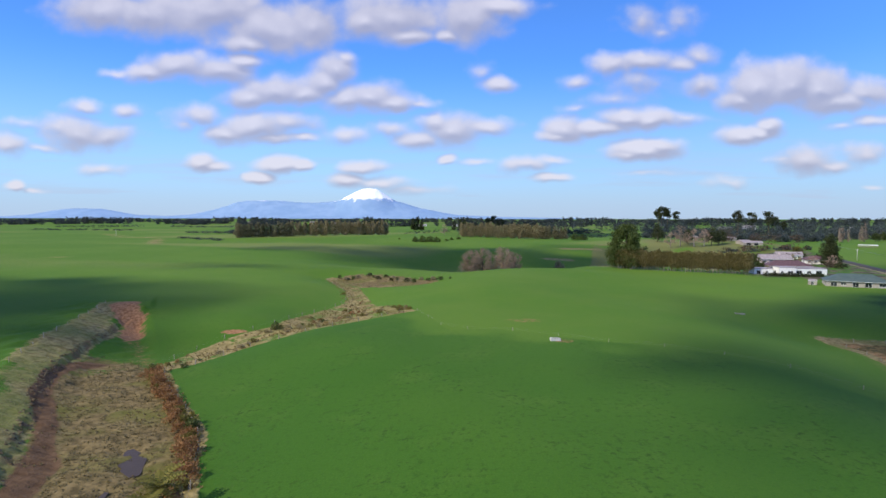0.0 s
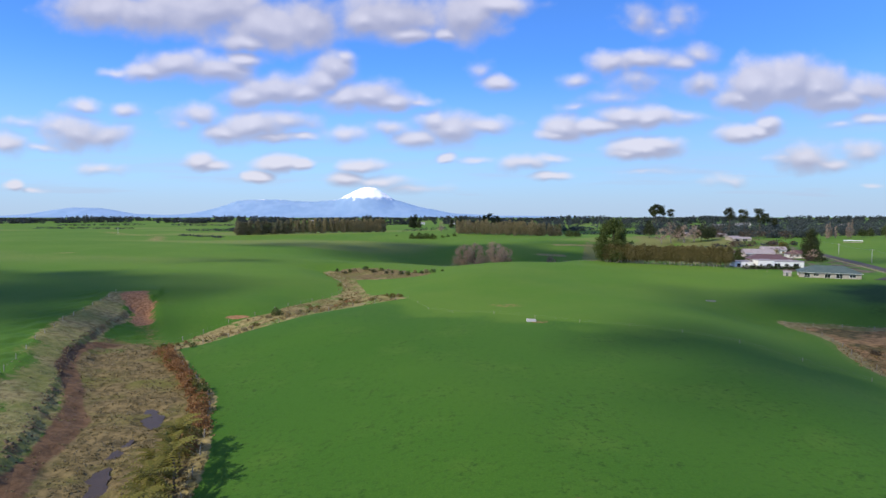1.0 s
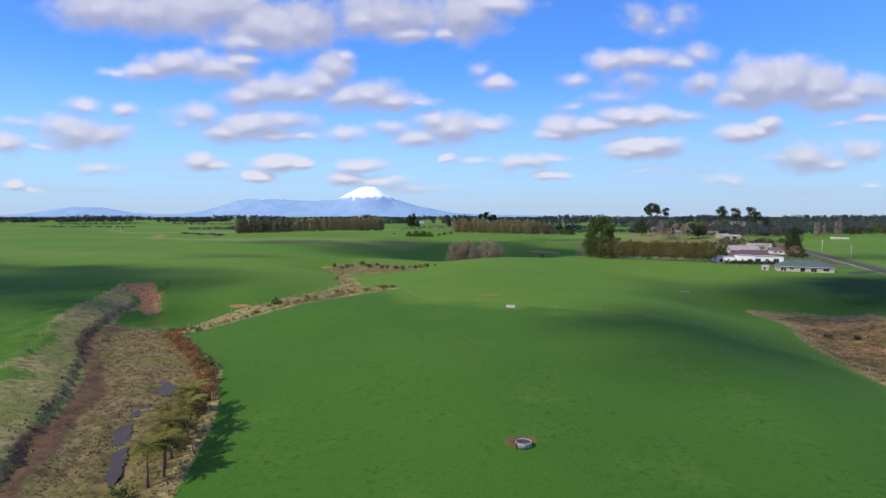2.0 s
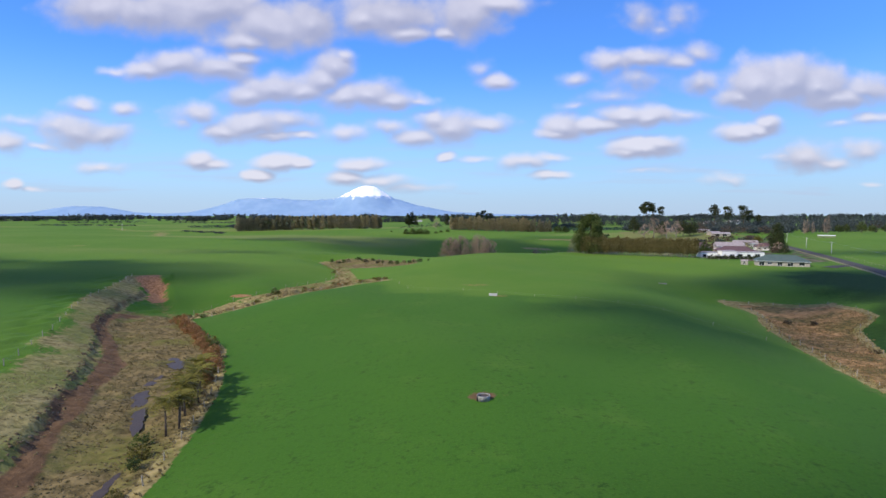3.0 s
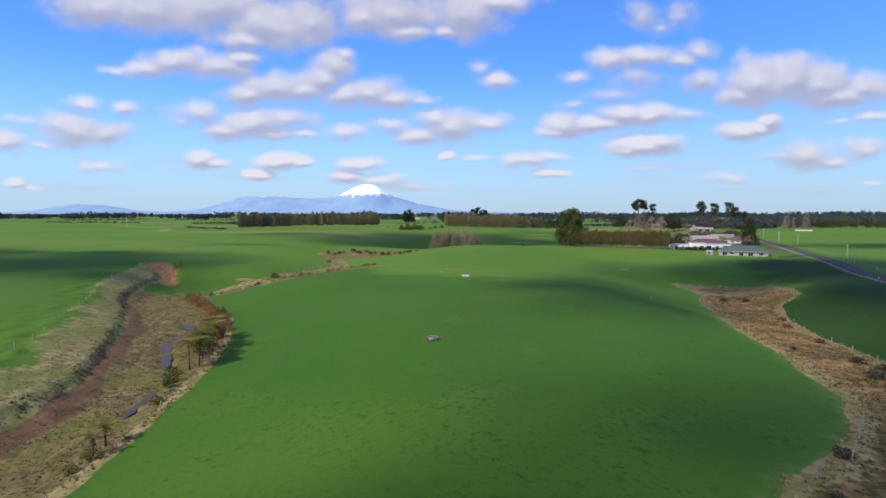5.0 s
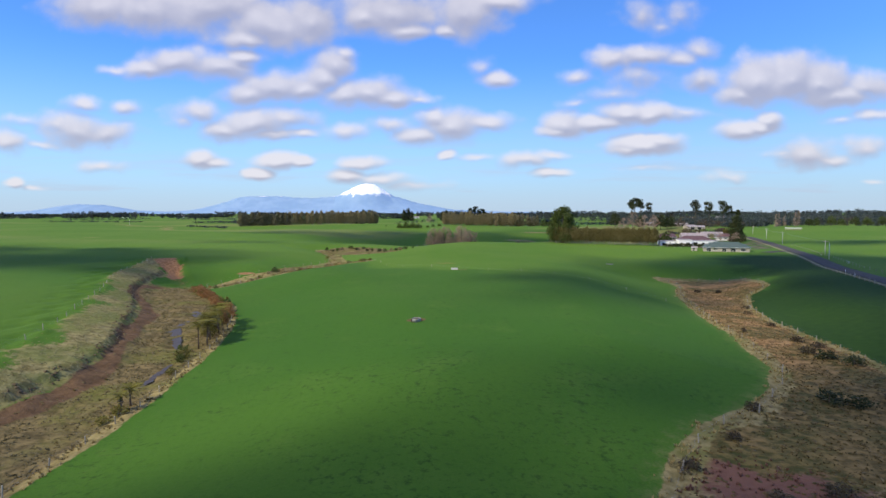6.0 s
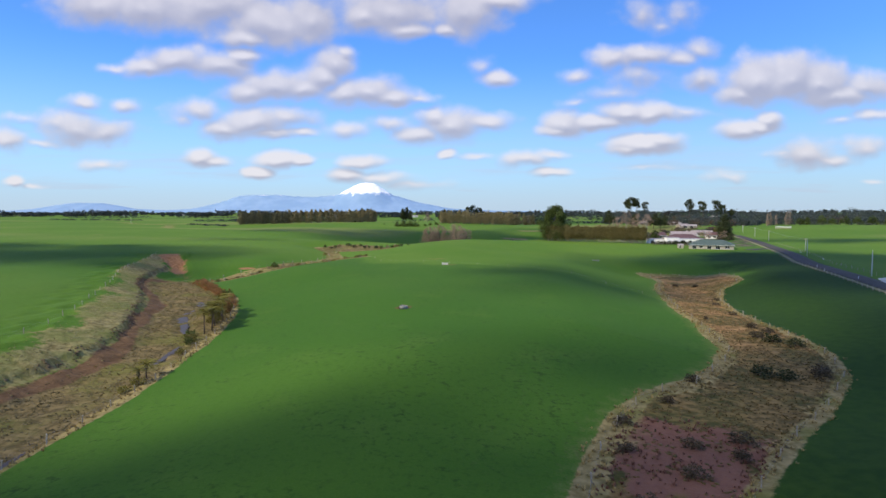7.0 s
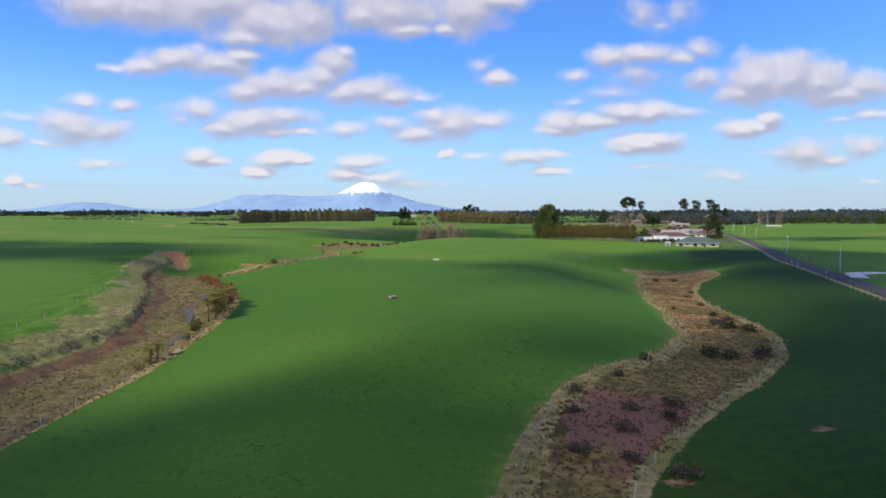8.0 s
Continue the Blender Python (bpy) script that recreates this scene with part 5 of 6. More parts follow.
# ---- houses ----
def wall_with_openings(s, length, tall, thick, openings):
    """A wall along x from 0 to length, its outer face at y = 0, with openings (x0, z0, x1, z1) right through it."""
    xs = sorted({0.0, length, *[o[0] for o in openings], *[o[2] for o in openings]})
    zs = sorted({0.0, tall, *[o[1] for o in openings], *[o[3] for o in openings]})
    solid = {(i, k) for i in range(len(xs) - 1) for k in range(len(zs) - 1) if not any(o[0] <= xs[i] + 1e-6 and o[2] >= xs[i + 1] - 1e-6 and o[1] <= zs[k] + 1e-6 and o[3] >= zs[k + 1] - 1e-6 for o in openings)}
    nx, nz = len(xs), len(zs)

    def at(i, k, back):
        return (k * nx + i) * 2 + back

    faces = []
    for i, k in solid:
        for back in (0, 1):
            faces.append([at(i, k, back), at(i + 1, k, back), at(i + 1, k + 1, back), at(i, k + 1, back)])
        for (di, dk), (a, b) in (((-1, 0), ((0, 0), (0, 1))), ((1, 0), ((1, 0), (1, 1))), ((0, -1), ((0, 0), (1, 0))), ((0, 1), ((0, 1), (1, 1)))):
            if (i + di, k + dk) not in solid:
                p, q = (i + a[0], k + a[1]), (i + b[0], k + b[1])
                faces.append([at(*p, 0), at(*q, 0), at(*q, 1), at(*p, 1)])
    used = sorted({v for f in faces for v in f})
    where = {v: n for n, v in enumerate(used)}
    corners = [(xs[v // 2 % nx], thick * (v % 2), zs[v // 2 // nx]) for v in used]
    return s.quads(corners, [tuple(where[v] for v in f) for f in faces])


def window(parent, x0, z0, x1, z1, m, glass=True):
    """A framed window, with pane and sill, in an opening."""
    s = Solid()
    w = 0.07
    s.box(x0, 0.03, z0, x0 + w, 0.12, z1).box(x1 - w, 0.03, z0, x1, 0.12, z1).box(x0 + w, 0.03, z0, x1 - w, 0.12, z0 + w).box(x0 + w, 0.03, z1 - w, x1 - w, 0.12, z1)
    mid = (x0 + x1) / 2
    s.box(mid - 0.03, 0.035, z0 + w, mid + 0.03, 0.115, z1 - w)
    win = part("window", s.mesh("window", M_FRAME), parent)
    win.matrix_basis = m
    part("pane", Solid().box(x0 + w, 0.07, z0 + w, x1 - w, 0.09, z1 - w).mesh("pane", M_GLASS), win)
    if z0 > 0.3:
        part("sill", Solid().box(x0 - 0.05, -0.06, z0 - 0.06, x1 + 0.05, 0.03, z0).mesh("sill", M_FRAME), win)


def house(name, label, x, y, turn, length, depth, tall, roof, rise, wall_mat, roof_mat, front, side=(), over=0.55, chimney=None, base=None):
    """A house whose long front faces -y before it is turned; front and side list openings (x0, z0, x1, z1)."""
    z = (ground_z(x, y) if base is None else base) - 0.05
    root = thing(name, label, "house", pose(x, y, z, 0, 0, turn))
    a, b = length / 2, depth / 2
    for length_w, holes, m in ((length, front, pose(-a, -b, 0)), (length, front, pose(a, b, 0, 0, 0, 180)), (depth - 0.4, side, pose(a, -b + 0.2, 0, 0, 0, 90)), (depth - 0.4, side, pose(-a, b - 0.2, 0, 0, 0, -90))):
        wall = part("wall", wall_with_openings(Solid(), length_w, tall, 0.2, holes).mesh("wall", wall_mat), root)
        wall.matrix_basis = m
        for o in holes:
            window(root, *o, m)
    part("floor_slab", Solid().box(-a + 0.2, -b + 0.2, -0.6, a - 0.2, b - 0.2, 0.06).mesh("floor_slab", M_CONCRETE), root)
    e, o = tall, over
    if roof == "flat":
        s = Solid().box(-a - 0.1, -b - 0.1, e, a + 0.1, b + 0.1, e + 0.28)
    else:
        inset = b + o if roof == "hip" else 0.0
        v = [(-a - o, -b - o, e), (a + o, -b - o, e), (a + o, b + o, e), (-a - o, b + o, e), (-a - o + inset, 0, e + rise), (a + o - inset, 0, e + rise)]
        v += [(p[0], p[1], p[2] - 0.16) for p in v[:4]]
        s = Solid().quads(v, [(0, 1, 5, 4), (1, 2, 5), (2, 3, 4, 5), (3, 0, 4), (0, 6, 7, 1), (1, 7, 8, 2), (2, 8, 9, 3), (3, 9, 6, 0), (6, 9, 8, 7)])
    r = part("roof", s.mesh("roof", roof_mat), root)
    if roof != "flat":
        part("ridge_cap", Solid().box(-a - o + inset, -0.14, e + rise - 0.03, a + o - inset, 0.14, e + rise + 0.05).mesh("ridge_cap", roof_mat), r)
        part("gutter", Solid().box(-a - o, -b - o - 0.12, e - 0.14, a + o, -b - o - 0.005, e - 0.02).mesh("gutter", M_FRAME), r)
        if roof == "gable":
            for gx in (-a + 0.0, a - 0.2):
                part("gable_wall", Solid().quads([(gx, -b, e), (gx, b, e), (gx, 0, e + rise * b / (b + o)), (gx + 0.2, -b, e), (gx + 0.2, b, e), (gx + 0.2, 0, e + rise * b / (b + o))], [(0, 2, 1), (3, 4, 5), (0, 1, 4, 3), (1, 2, 5, 4), (2, 0, 3, 5)]).mesh("gable_wall", wall_mat), root)
    if chimney:
        part("chimney", Solid().box(chimney - 0.4, -0.3, e, chimney + 0.4, 0.3, e + rise + 0.9).mesh("chimney", wall_mat, bevel=0.02), root)
    return root


def rooms(length, n, z0=0.8, z1=2.05, w=1.8):
    return [(length * (k + 0.5) / n - w / 2, z0, length * (k + 0.5) / n + w / 2, z1) for k in range(n)]


house("house", "low pale brick house with a blue-green hip roof", 191.5, 252, -27, 25, 12.5, 2.6, "hip", 3.1, M_WALLGREY, M_ROOFGREEN, [(2, 0.05, 4.4, 2.1), (5.8, 0.8, 8.0, 2.0), (10.4, 0.05, 12.8, 2.15), (15, 0.05, 17.6, 2.15), (20.2, 0.6, 22.8, 2.1)], [(2, 0.8, 4, 2), (6, 0.8, 8, 2)])
house("garden_shed", "small pale steel garden shed", 174.5, 257, -27, 3.4, 2.8, 2.1, "gable", 0.6, M_WALLGREY, M_ROOFGREY, [(1.0, 0.02, 2.1, 1.9)], over=0.15)
house("house", "white plastered flat-roofed house, slightly taller block", 185.5, 298, -8, 8.5, 8, 4.1, "flat", 0, M_WALLWHITE, M_ROOFGREY, [(1.2, 0.8, 2.4, 2.2), (4.6, 0.4, 7.2, 2.3)], [(2, 0.8, 4, 2)])
house("house", "white plastered flat-roofed house, single storey", 198.5, 299, -8, 17, 8, 3.3, "flat", 0, M_WALLWHITE, M_ROOFGREY, [(1.5, 0.6, 4.5, 2.4), (7, 0.8, 9, 2.2), (11.5, 0.05, 14.5, 2.4)], [(2, 0.8, 4, 2)])
house("garage", "white garage block with dark door", 175.5, 303, -8, 10, 8, 3.0, "flat", 0, M_WALLWHITE, M_ROOFGREY, [(1.4, 0.02, 3.4, 2.1), (6, 0.9, 7.2, 2.0)])
house("house", "long house with a dark plum tiled roof", 207, 331, -12, 24, 11, 2.8, "hip", 3.0, M_WALLPINK, M_ROOFPURPLE, rooms(24, 6), [(2, 0.8, 4, 2)])
house("house", "pink weatherboard house with grey roof", 228, 380, -12, 19, 11, 3.0, "gable", 3.0, M_WALLPINK, M_ROOFGREY, rooms(19, 5), [(2, 0.8, 4, 2)], chimney=3)
house("house", "small cottage with a dark plum roof", 213, 396, 8, 11, 9, 2.8, "gable", 2.8, M_WALLPINK, M_ROOFPURPLE, rooms(11, 3), [(2, 0.8, 4, 2)])
house("house", "white weatherboard house with plum roof", 252, 372, -15, 15, 9, 2.9, "hip", 2.6, M_WALLWHITE, M_ROOFPURPLE, rooms(15, 4), [(2, 0.8, 4, 2)])
house("house", "pale house with grey roof among trees", 262, 420, -20, 17, 9, 2.9, "gable", 2.4, M_WALLWHITE, M_ROOFGREY, rooms(17, 4))
for x, y, turn, length, lab in ((290, 655, 5, 14, "pale farm shed with grey roof"), (325, 645, -8, 22, "long pale farm shed with grey roof"), (310, 560, -12, 18, "low pale farm shed with grey roof"), (310, 575, 10, 12, "low pale farm shed with grey roof")):
    house("farm_shed", lab, x, y, turn, length, 9, 2.8, "gable", 1.6, M_WALLGREY, M_ROOFGREY, [(3, 0.02, 7, 2.5), (length - 8, 0.02, length - 4, 2.5)], over=0.3)
for x, y, length in ((640, 1190, 40), (720, 1330, 36), (560, 1120, 24), (-900, 1900, 30), (-700, 2050, 30), (-1150, 2000, 24), (-330, 1750, 22), (-60, 1480, 30), (-480, 2100, 34), (30, 1440, 18), (-560, 1700, 16), (900, 1250, 30)):
    house("farm_building", "far white farm building among trees", x, y, 5, length, 10, 4.0, "gable", 2.4, M_WALLWHITE, M_ROOFGREY, rooms(length, 3, 0.8, 2.4, 2.6))


def feed_rack(x, y, turn, length):
    """A long low roofed feeder on posts."""
    root = thing("feed_rack", "long low white-roofed stock feeder in the roadside paddock", "stock feeder", pose(x, y, ground_z(x, y), 0, 0, turn))
    a = length / 2
    part("roof", Solid().quads([(-a, -1.5, 2.1), (a, -1.5, 2.1), (a, 0, 2.6), (-a, 0, 2.6), (a, 1.5, 2.1), (-a, 1.5, 2.1), (-a, -1.5, 2.0), (a, -1.5, 2.0), (a, 0, 2.5), (-a, 0, 2.5), (a, 1.5, 2.0), (-a, 1.5, 2.0)], [(0, 1, 2, 3), (3, 2, 4, 5), (6, 9, 8, 7), (9, 11, 10, 8), (0, 6, 7, 1), (5, 4, 10, 11), (1, 7, 8, 2), (2, 8, 10, 4), (0, 3, 9, 6), (3, 5, 11, 9)]).mesh("roof", M_FRAME), root, "white sheet roof")
    part("manger", Solid().box(-a + 0.3, -0.5, 0.35, a - 0.3, 0.5, 0.8).mesh("manger", M_POST, bevel=0.02), root)
    for k in range(6):
        for side in (-1.3, 1.3):
            p = part("post", Solid().box(-0.07, -0.07, -0.2, 0.07, 0.07, 2.05).mesh("post", M_POST), root)
            p.matrix_basis = pose(-a + 0.3 + (length - 0.6) * k / 5, side, 0)


feed_rack(394, 515, -38, 15)

# ---- rough growth in the gullies ----
def tufts(name, label, spots, seed, mat, blades, tall, wide):
    """Tussocks of narrow upright blades."""
    rng = np.random.RandomState(seed)
    spots = np.asarray(spots, float)
    z = height(spots[:, 0], spots[:, 1])
    n = len(spots)
    s = rng.uniform(0.55, 1.35, n)
    base = np.repeat(np.stack([spots[:, 0], spots[:, 1], z - 0.03], 1), blades, 0)
    k = len(base)
    sc = np.repeat(s, blades)
    a = rng.uniform(0, 2 * np.pi, k)
    out = np.stack([np.cos(a), np.sin(a), np.zeros(k)], 1)
    side = np.stack([-np.sin(a), np.cos(a), np.zeros(k)], 1)
    foot = base + out * (wide * 0.25 * sc * rng.uniform(0, 1, k))[:, None]
    tip = foot + out * (wide * 0.6 * sc * rng.uniform(0.2, 1, k))[:, None]
    tip[:, 2] += tall * sc * rng.uniform(0.55, 1.1, k)
    w = (wide * 0.13 * sc)[:, None]
    mid = foot * 0.45 + tip * 0.55 + np.array([0, 0, 1]) * (tall * 0.12 * sc)[:, None]
    v = np.stack([foot - side * w, foot + side * w, mid + side * w * 0.8, tip, mid - side * w * 0.8], 1).reshape(-1, 3)
    f = np.arange(5 * k).reshape(-1, 5)
    thing(name, label, "grass", mesh=mesh_of(name, v, f, mat), kind="stuff")


def scatter(seed, n, x0, x1, y0, y1, keep):
    rng = np.random.RandomState(seed)
    x, y = rng.uniform(x0, x1, n), rng.uniform(y0, y1, n)
    ok = rng.uniform(0, 1, n) < keep(x, y)
    return np.stack([x[ok], y[ok]], 1)


def beside(line, x, y, near, far):
    d = np.abs(along(line, x, y))
    return ease(far, near, d)


def hummocks(name, label, spots, seed, mat, size, tall):
    """Trampled clods and low cushions: small uneven domes."""
    rng = np.random.RandomState(seed)
    spots = np.asarray(spots, float)
    n = len(spots)
    z = height(spots[:, 0], spots[:, 1])
    r = size * rng.uniform(0.45, 1.5, n)
    h = tall * rng.uniform(0.4, 1.5, n)
    rings = []
    turn = rng.uniform(0, 2 * np.pi, n)
    for q, up in ((1.0, -0.25), (0.72, 0.65)):
        for k in range(5):
            a = turn + 2 * np.pi * k / 5
            rr = r * q * rng.uniform(0.65, 1.3, n)
            rings.append(np.stack([spots[:, 0] + np.cos(a) * rr, spots[:, 1] + np.sin(a) * rr, z + h * up * rng.uniform(0.7, 1.2, n)], 1))
    rings.append(np.stack([spots[:, 0] + rng.uniform(-0.2, 0.2, n) * r, spots[:, 1] + rng.uniform(-0.2, 0.2, n) * r, z + h], 1))
    v = np.stack(rings, 1).reshape(-1, 3)
    tris = []
    for k in range(5):
        m = (k + 1) % 5
        tris += [(k, m, 5 + m), (k, 5 + m, 5 + k), (5 + k, 5 + m, 10)]
    f = (np.arange(n)[:, None, None] * 11 + np.array(tris)[None]).reshape(-1, 3)
    thing(name, label, "clods", mesh=mesh_of(name, v, f, mat), kind="stuff")


bog = scatter(1, 52000, -100, -18, -80, 150, lambda x, y: (along(GULLY_EAST, x, y) < -1) * ease(1.5, 4, along(BANK_LIP, x, y)) * (0.12 + 0.88 * ease(1.4, 3.2, np.abs(along(STOCK_TRACK, x, y)))) * (0.35 + 0.65 * (waves(x, y, 14, 6) > -0.3)) * ease(140, 118, y))
hummocks("bog_hummocks", "olive and brown trampled hummocks in the bog", bog, 2, M_BOGTUFT, 0.21, 0.065)
tufts("bog_tufts", "straw-coloured tufts in the trampled bog", bog[::4], 12, M_BOGTUFT, 6, 0.22, 0.5)
clods = scatter(3, 46000, -125, -40, -80, 165, lambda x, y: 0.8 * ease(-3, 7, along(BANK_TOP, x, y)) * ease(2.5, 0.5, along(BANK_LIP, x, y)) * (0.3 + 0.7 * (waves(x, y, 11, 7) > -0.1)) * (along(GULLY_EAST, x, y) < 0))
hummocks("bank_clods", "straw and earth clods on the grazed bank", clods, 4, M_CLOD, 0.2, 0.06)
lip = scatter(13, 30000, -125, -40, -80, 168, lambda x, y: ease(-1.2, 0, along(BANK_LIP, x, y)) * ease(2.6, 1.2, along(BANK_LIP, x, y)) * (along(GULLY_EAST, x, y) < 0) * 0.8)
hummocks("bank_lip", "dark broken earth along the edge of the bank", lip[::2], 14, M_EARTH, 0.3, 0.2)
rank = scatter(5, 30000, -72, 5, -70, 300, lambda x, y: np.maximum.reduce([beside(FENCE_EAST, x, y, 0.6, 1.8), 0.75 * beside(DRAIN, x, y, 3.0, 6.0) * (y > 120) * (0.35 + 0.65 * (waves(x, y, 9, 3) > -0.3)), 0.6 * inside(DRAIN_LAND, x, y) * (waves(x, y, 12, 3) > -0.2), 0.15 * inside(SWAMP_LAND, x, y)]))
tufts("rank_grass", "pale rank grass along fences and the drain", rank, 6, M_TUSSOCK, 7, 0.36, 0.55)
rushes = scatter(7, 42000, 30, 142, -75, 132, lambda x, y: inside(RUSH_WEST + RUSH_EAST, x, y) * (0.3 + 0.5 * (waves(x, y, 13, 12) > -0.1)) * np.where(y < -30, 0.9, 0.75))
dark = np.hypot((rushes[:, 0] - 50) / 13, (rushes[:, 1] + 42) / 17) < 1.0
tufts("red_rushes", "red-brown dead rushes in the wet gully", rushes[dark], 8, M_RUSH, 7, 0.34, 0.42)
tufts("gully_tussocks", "tan dry tussocks filling the wet gully", rushes[~dark & (rushes[:, 1] + 9 * waves(rushes[:, 0], rushes[:, 1], 15, 44) > 14)], 9, M_TAN, 6, 0.2, 0.42)
tufts("gully_rushes", "dull brown and olive rushes low in the wet gully", rushes[~dark & (rushes[:, 1] < 20)], 19, M_CUSHION, 6, 0.2, 0.4)
cushions = scatter(17, 34000, 30, 142, -75, 132, lambda x, y: inside(RUSH_WEST + RUSH_EAST, x, y) * (0.25 + 0.75 * (waves(x, y, 9, 14) > 0.1)))
hummocks("gully_cushions", "brown and olive cushions of dead growth in the wet gully", cushions, 18, M_CUSHION, 0.24, 0.12)
edge = scatter(10, 16000, 30, 142, -75, 135, lambda x, y: np.maximum(beside(RUSH_WEST, x, y, 0.8, 2.6), 0.8 * beside(RUSH_EAST, x, y, 0.8, 2.2)))
tufts("rank_grass", "pale rank grass along the gully fence", edge, 11, M_TUSSOCK, 7, 0.4, 0.6)


def shrub(x, y, s, label, leaf, variant=0, tall=1.0, name="shrub", group=""):
    return tree("shrub", variant, name, label, x, y, s, tall, x * 37 % 360, "shrub", group, 0.05, leaf)


for k, (x, y) in enumerate(line_points(FENCE_EAST[7:], 1.7)):
    shrub(x - rnd.uniform(0.9, 3.6), y + rnd.uniform(-0.8, 0.8), rnd.uniform(1.1, 1.9), "rusty brown scrub along the gully fence", M_YELLOWLEAF if k % 5 == 3 else M_RUSTLEAF, k % 3, rnd.uniform(0.75, 1.15), group="gully scrub")
for x, y, s, lf in ((-36, 50, 2.2, M_YELLOWLEAF), (-38, 57, 2.4, M_YELLOWLEAF), (-40, 64, 2.0, M_GREENLEAF), (-34, 43, 1.8, M_YELLOWLEAF), (-31, 24, 1.5, M_YELLOWLEAF), (-30, 20, 1.3, M_GREENLEAF), (-33, 28, 1.4, M_GREENLEAF), (-28, 12, 1.1, M_YELLOWLEAF), (-25.5, -9, 1.2, M_YELLOWLEAF), (-26, -12, 0.9, M_YELLOWLEAF), (-45, 84, 1.8, M_GREENLEAF)):
    shrub(x, y, s, "yellow-green wet-ground shrub in the gully", lf, int(abs(x)) % 3, 0.9, group="gully scrub")
for k in range(30):
    t = rnd.random()
    i = min(int(t * 6), 5)
    (ax, ay), (bx, by) = DRAIN[i + 0], DRAIN[i + 1]
    q = rnd.random()
    x, y = ax + (bx - ax) * q + rnd.uniform(-4, 6), ay + (by - ay) * q + rnd.uniform(-2, 2)
    shrub(x, y, rnd.uniform(0.5, 1.1), "olive shrub among pale grass in the drain", (M_YELLOWLEAF, M_GREENLEAF, M_SHELTER, M_RUSTLEAF)[k % 4], k % 3, 0.9, group="drain scrub")
for k in range(34):
    q, w = rnd.random(), rnd.random()
    x, y = -52 + 40 * q + rnd.uniform(-2, 2), 147 + 26 * q + 34 * w * (1 - 0.6 * q)
    if inside(DRAIN_LAND, np.array([x]), np.array([y]))[0]:
        shrub(x, y, rnd.uniform(0.5, 1.25), "straw and olive shrub in the drain", (M_TUSSOCK, M_YELLOWLEAF, M_SHELTER)[k % 3], k % 3, 0.8, group="drain scrub")
shrub(-53, 160, 1.6, "upright dark green shrub beside the drain", M_GREENLEAF, 1, 1.2)
for k in range(22):
    shrub(-58 + 58 * k / 21 + rnd.uniform(-2, 2), 303 - 28 * (k / 21) + rnd.uniform(-5, 7), rnd.uniform(0.8, 1.9), "dark scrub in the far swamp", (M_GREENLEAF, M_SHELTER, M_DARKLEAF)[k % 3], k % 3, 0.9, group="swamp scrub")
for x, y, s in ((77, -8, 2.0), (80, -10, 1.8), (88, -6, 1.6), (86, -9, 1.7), (53, -37, 1.3), (57, -40, 1.2), (59, -36, 1.5), (50, -44, 1.3), (45, -38, 1.2), (43, -50, 1.4), (48, -52, 1.2), (93, 16, 1.9), (95, 12, 1.9), (92, 20, 1.6), (96, 30, 1.3), (101, 48, 1.2), (107, 70, 1.1), (113, 82, 1.2), (97, 25, 1.4), (64, -12, 1.3), (56, -22, 1.0), (47, -30, 1.3), (116, 122, 1.3), (123, 120, 1.4), (90, 40, 0.9), (52, -56, 1.6)):
    shrub(x, y, s, "dark olive bush in the wet gully", M_DUSK if s < 1.8 else M_DARKLEAF, int(x) % 3, 0.62, group="gully bushes")


# clipped dark hedge before the white house, and the garden scrub among the houses
for k in range(19):
    t = k / 18
    shrub(169.5 + 27 * t, 288 - 5.0 * t + rnd.uniform(-0.3, 0.3), rnd.uniform(1.35, 1.55), "dark clipped garden hedge bush before the white house", M_DARKLEAF, k % 3, rnd.uniform(0.95, 1.1), "hedge_bush", "garden hedge")
for k in range(72):
    x, y = rnd.uniform(172, 300), rnd.uniform(308, 450)
    off = along(ROAD_LINE, np.array([x]), np.array([y]))[0]
    clear = min(math.hypot(x - hx, y - hy) - hr for hx, hy, hr in ((207, 331, 14), (228, 380, 12), (213, 396, 9), (252, 372, 10), (262, 420, 11), (199, 299, 12), (254, 362, 6)))
    if off < -7 and clear > 0:
        shrub(x, y, rnd.uniform(1.3, 3.2), ("dark evergreen garden shrub among the houses", "bare purplish-brown garden shrub among the houses", "olive garden shrub among the houses")[k % 3], (M_DARKLEAF, M_BROWNWOOD, M_SHELTER)[k % 3], k % 3, rnd.uniform(0.8, 1.25), "garden_shrub", "garden shrubs")


def pool(line, half, lift, seed):
    """A shallow pool with a ragged edge."""
    pts = line_points(line, 1.0)
    r = random.Random(seed)
    v = []
    level = sorted(ground_z(x, y) for x, y in pts)[len(pts) // 2] + lift
    for k, (x, y) in enumerate(pts):
        ax, ay = pts[max(k - 1, 0)]
        bx, by = pts[min(k + 1, len(pts) - 1)]
        d = math.hypot(bx - ax, by - ay)
        w = half * math.sin(math.pi * (k + 0.5) / len(pts)) ** 0.5 * r.uniform(0.6, 1.2)
        v += [(x - (by - ay) / d * w, y + (bx - ax) / d * w, level), (x + (by - ay) / d * w * r.uniform(0.7, 1.2), y - (bx - ax) / d * w, level)]
    thing("pool", "shallow still pool in the bog", "water", mesh=mesh_of("pool", v, grid_faces(2, len(pts)), M_WATER), kind="structure")


for k, (line, half, deep) in enumerate(POOLS):
    pool(line, half * 1.1, deep * 0.4, k)


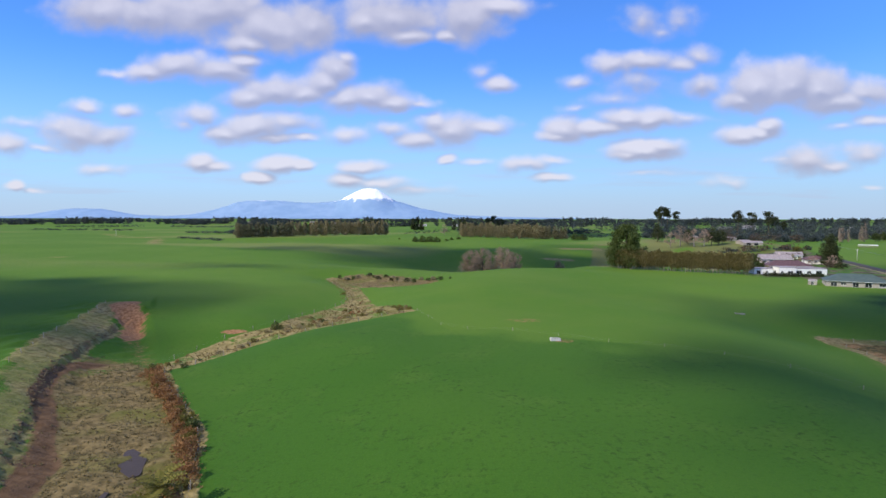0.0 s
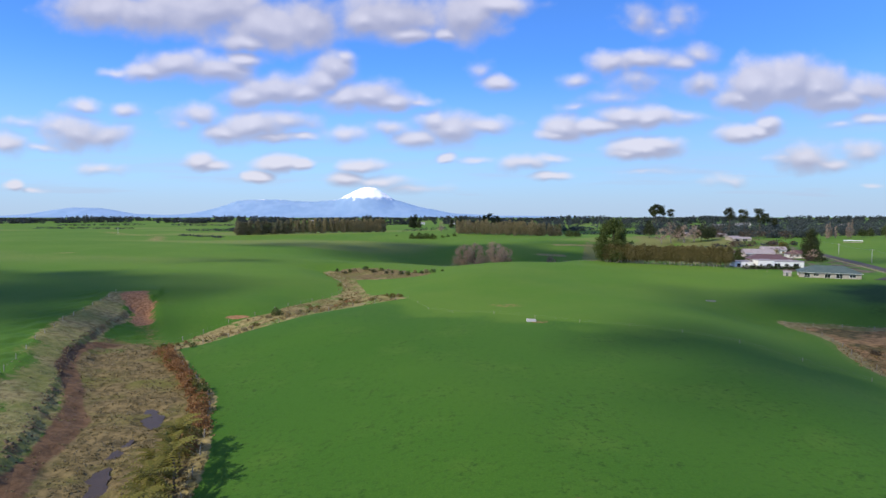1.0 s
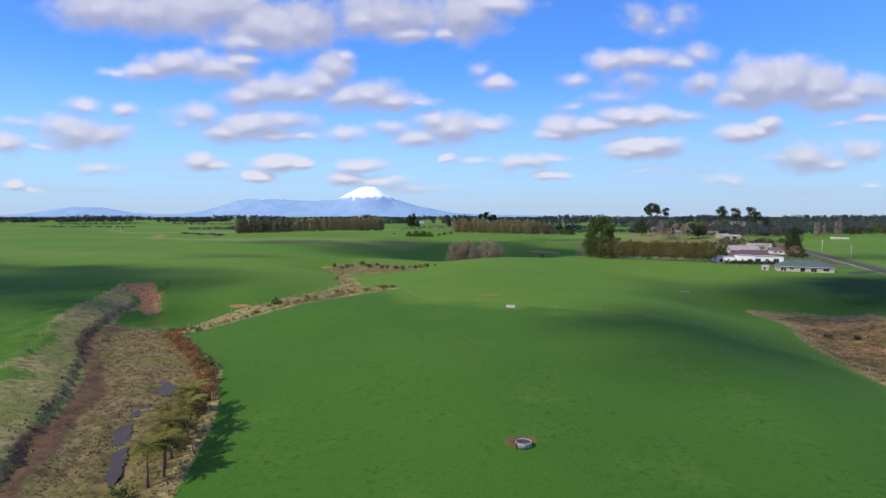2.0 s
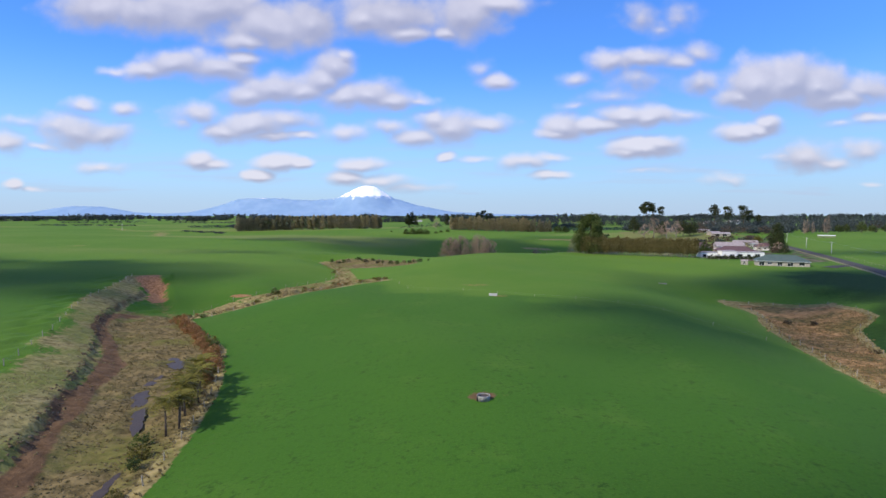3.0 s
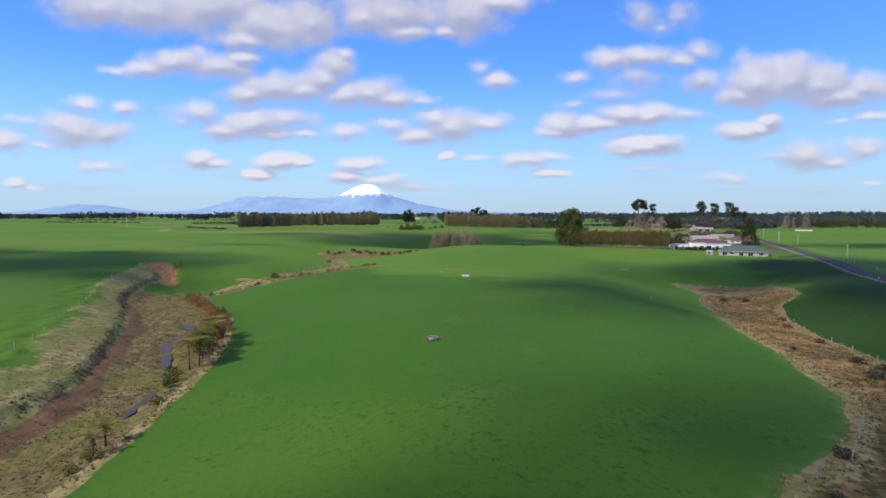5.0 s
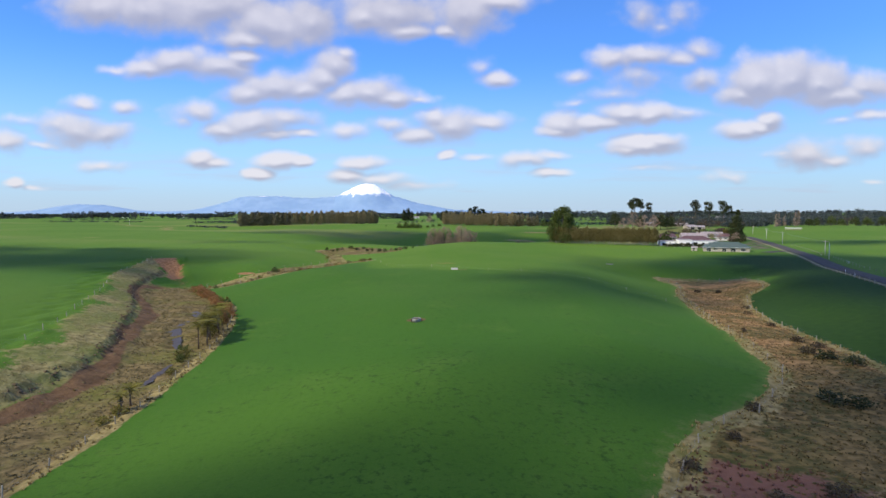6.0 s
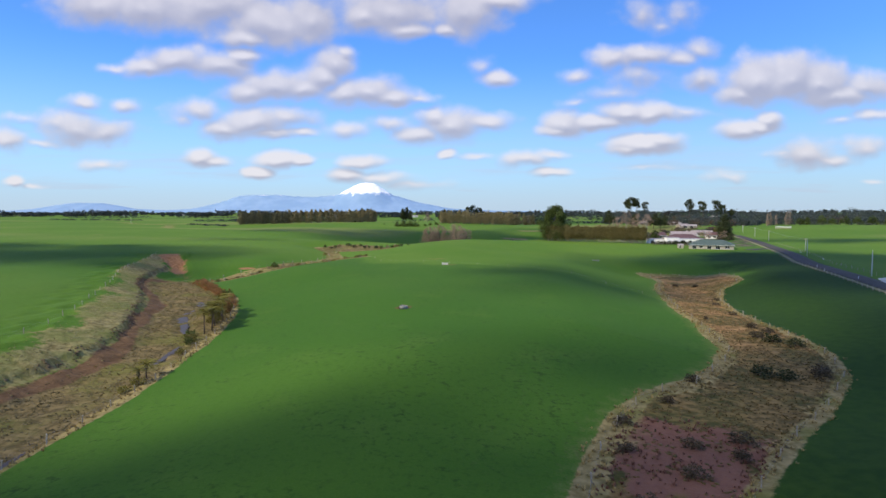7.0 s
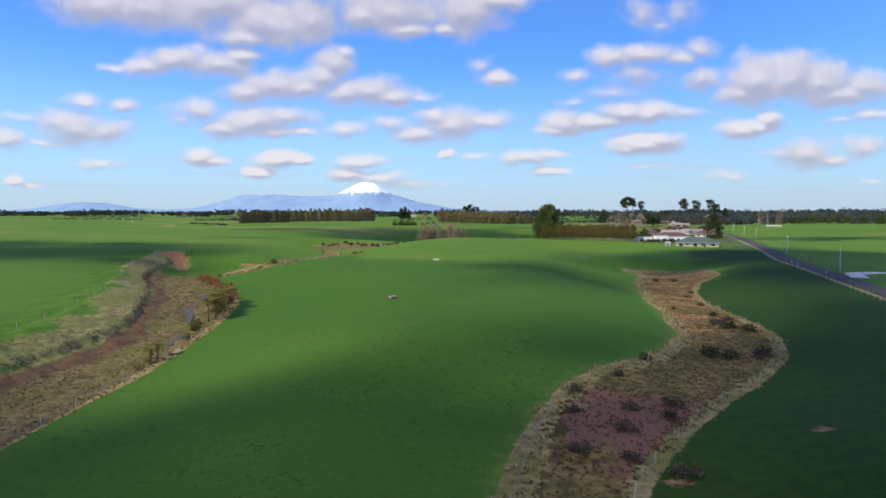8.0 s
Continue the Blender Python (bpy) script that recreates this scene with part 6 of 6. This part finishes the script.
def frond_mesh(seed, length=2.2):
    """One arching frond with its side leaflets."""
    rng = np.random.RandomState(seed)
    spine = [Vector((length * t, 0, 0.55 * length * (t * 0.75 - t * t * 1.05))) for t in np.linspace(0, 1, 9)]
    s = Solid().tube(spine, [0.022 - 0.002 * k for k in range(9)], 3)
    for k in range(1, 9):
        w = 0.42 * math.sin(math.pi * (0.15 + 0.8 * k / 9))
        for sgn in (-1, 1):
            p, q = spine[k], Vector((0.10, sgn * w, -0.10 * w + rng.uniform(-0.03, 0.03)))
            s.quads([p - Vector((0.11, 0, 0)), p + Vector((0.11, 0, 0)), p + q + Vector((0.05, 0, 0)), p + q - Vector((0.03, 0, 0))], [(0, 1, 2, 3)])
    return s.mesh("frond", M_FERN)


FRONDS = [frond_mesh(k) for k in range(3)]


def tree_fern(x, y, tall, seed, n=20, size=1.0):
    r = random.Random(seed)
    root = thing("tree_fern", "tree fern with yellow-green fronds on a dark trunk", "tree fern", pose(x, y, ground_z(x, y), r.uniform(-4, 4), r.uniform(-4, 4), r.uniform(0, 360)), group="tree ferns")
    part("trunk", Solid().tube([(0, 0, -0.2), (0.05, 0, tall * 0.4), (0, 0.06, tall * 0.8), (0, 0, tall)], [0.2, 0.13, 0.12, 0.1], 8).mesh("trunk", M_BARK, smooth=True), root)
    for k in range(n):
        f = part("frond", FRONDS[k % 3], root)
        q = size * r.uniform(0.8, 1.15)
        f.matrix_basis = pose(0, 0, tall - 0.05, 0, r.uniform(-30, 18), 360 / n * k + r.uniform(-9, 9)) @ Matrix.Diagonal((q, q, q, 1))
    skirt = leafy("skirt", seed, [(0, 0, tall - 0.7, 0.4, 0.4, 0.6)], 90, 0.45, M_BARK, 0.15)
    part("skirt", skirt, root, "hanging dead brown fronds")


for k, (x, y, tall) in enumerate(((-31.2, 31, 5.2), (-30.4, 33.5, 4.9), (-31.5, 36, 4.5), (-32, 39, 5.3), (-33.5, 41.5, 4.6), (-32.6, 45.5, 5.4), (-34.2, 49, 4.8), (-35.4, 46, 4.4), (-35.8, 53.5, 5.0), (-37.2, 57, 4.4), (-26.5, -4, 2.6), (-26.0, -7.5, 2.4))):
    tree_fern(x, y, tall, k, size=1.35 if tall > 3 else 0.85)
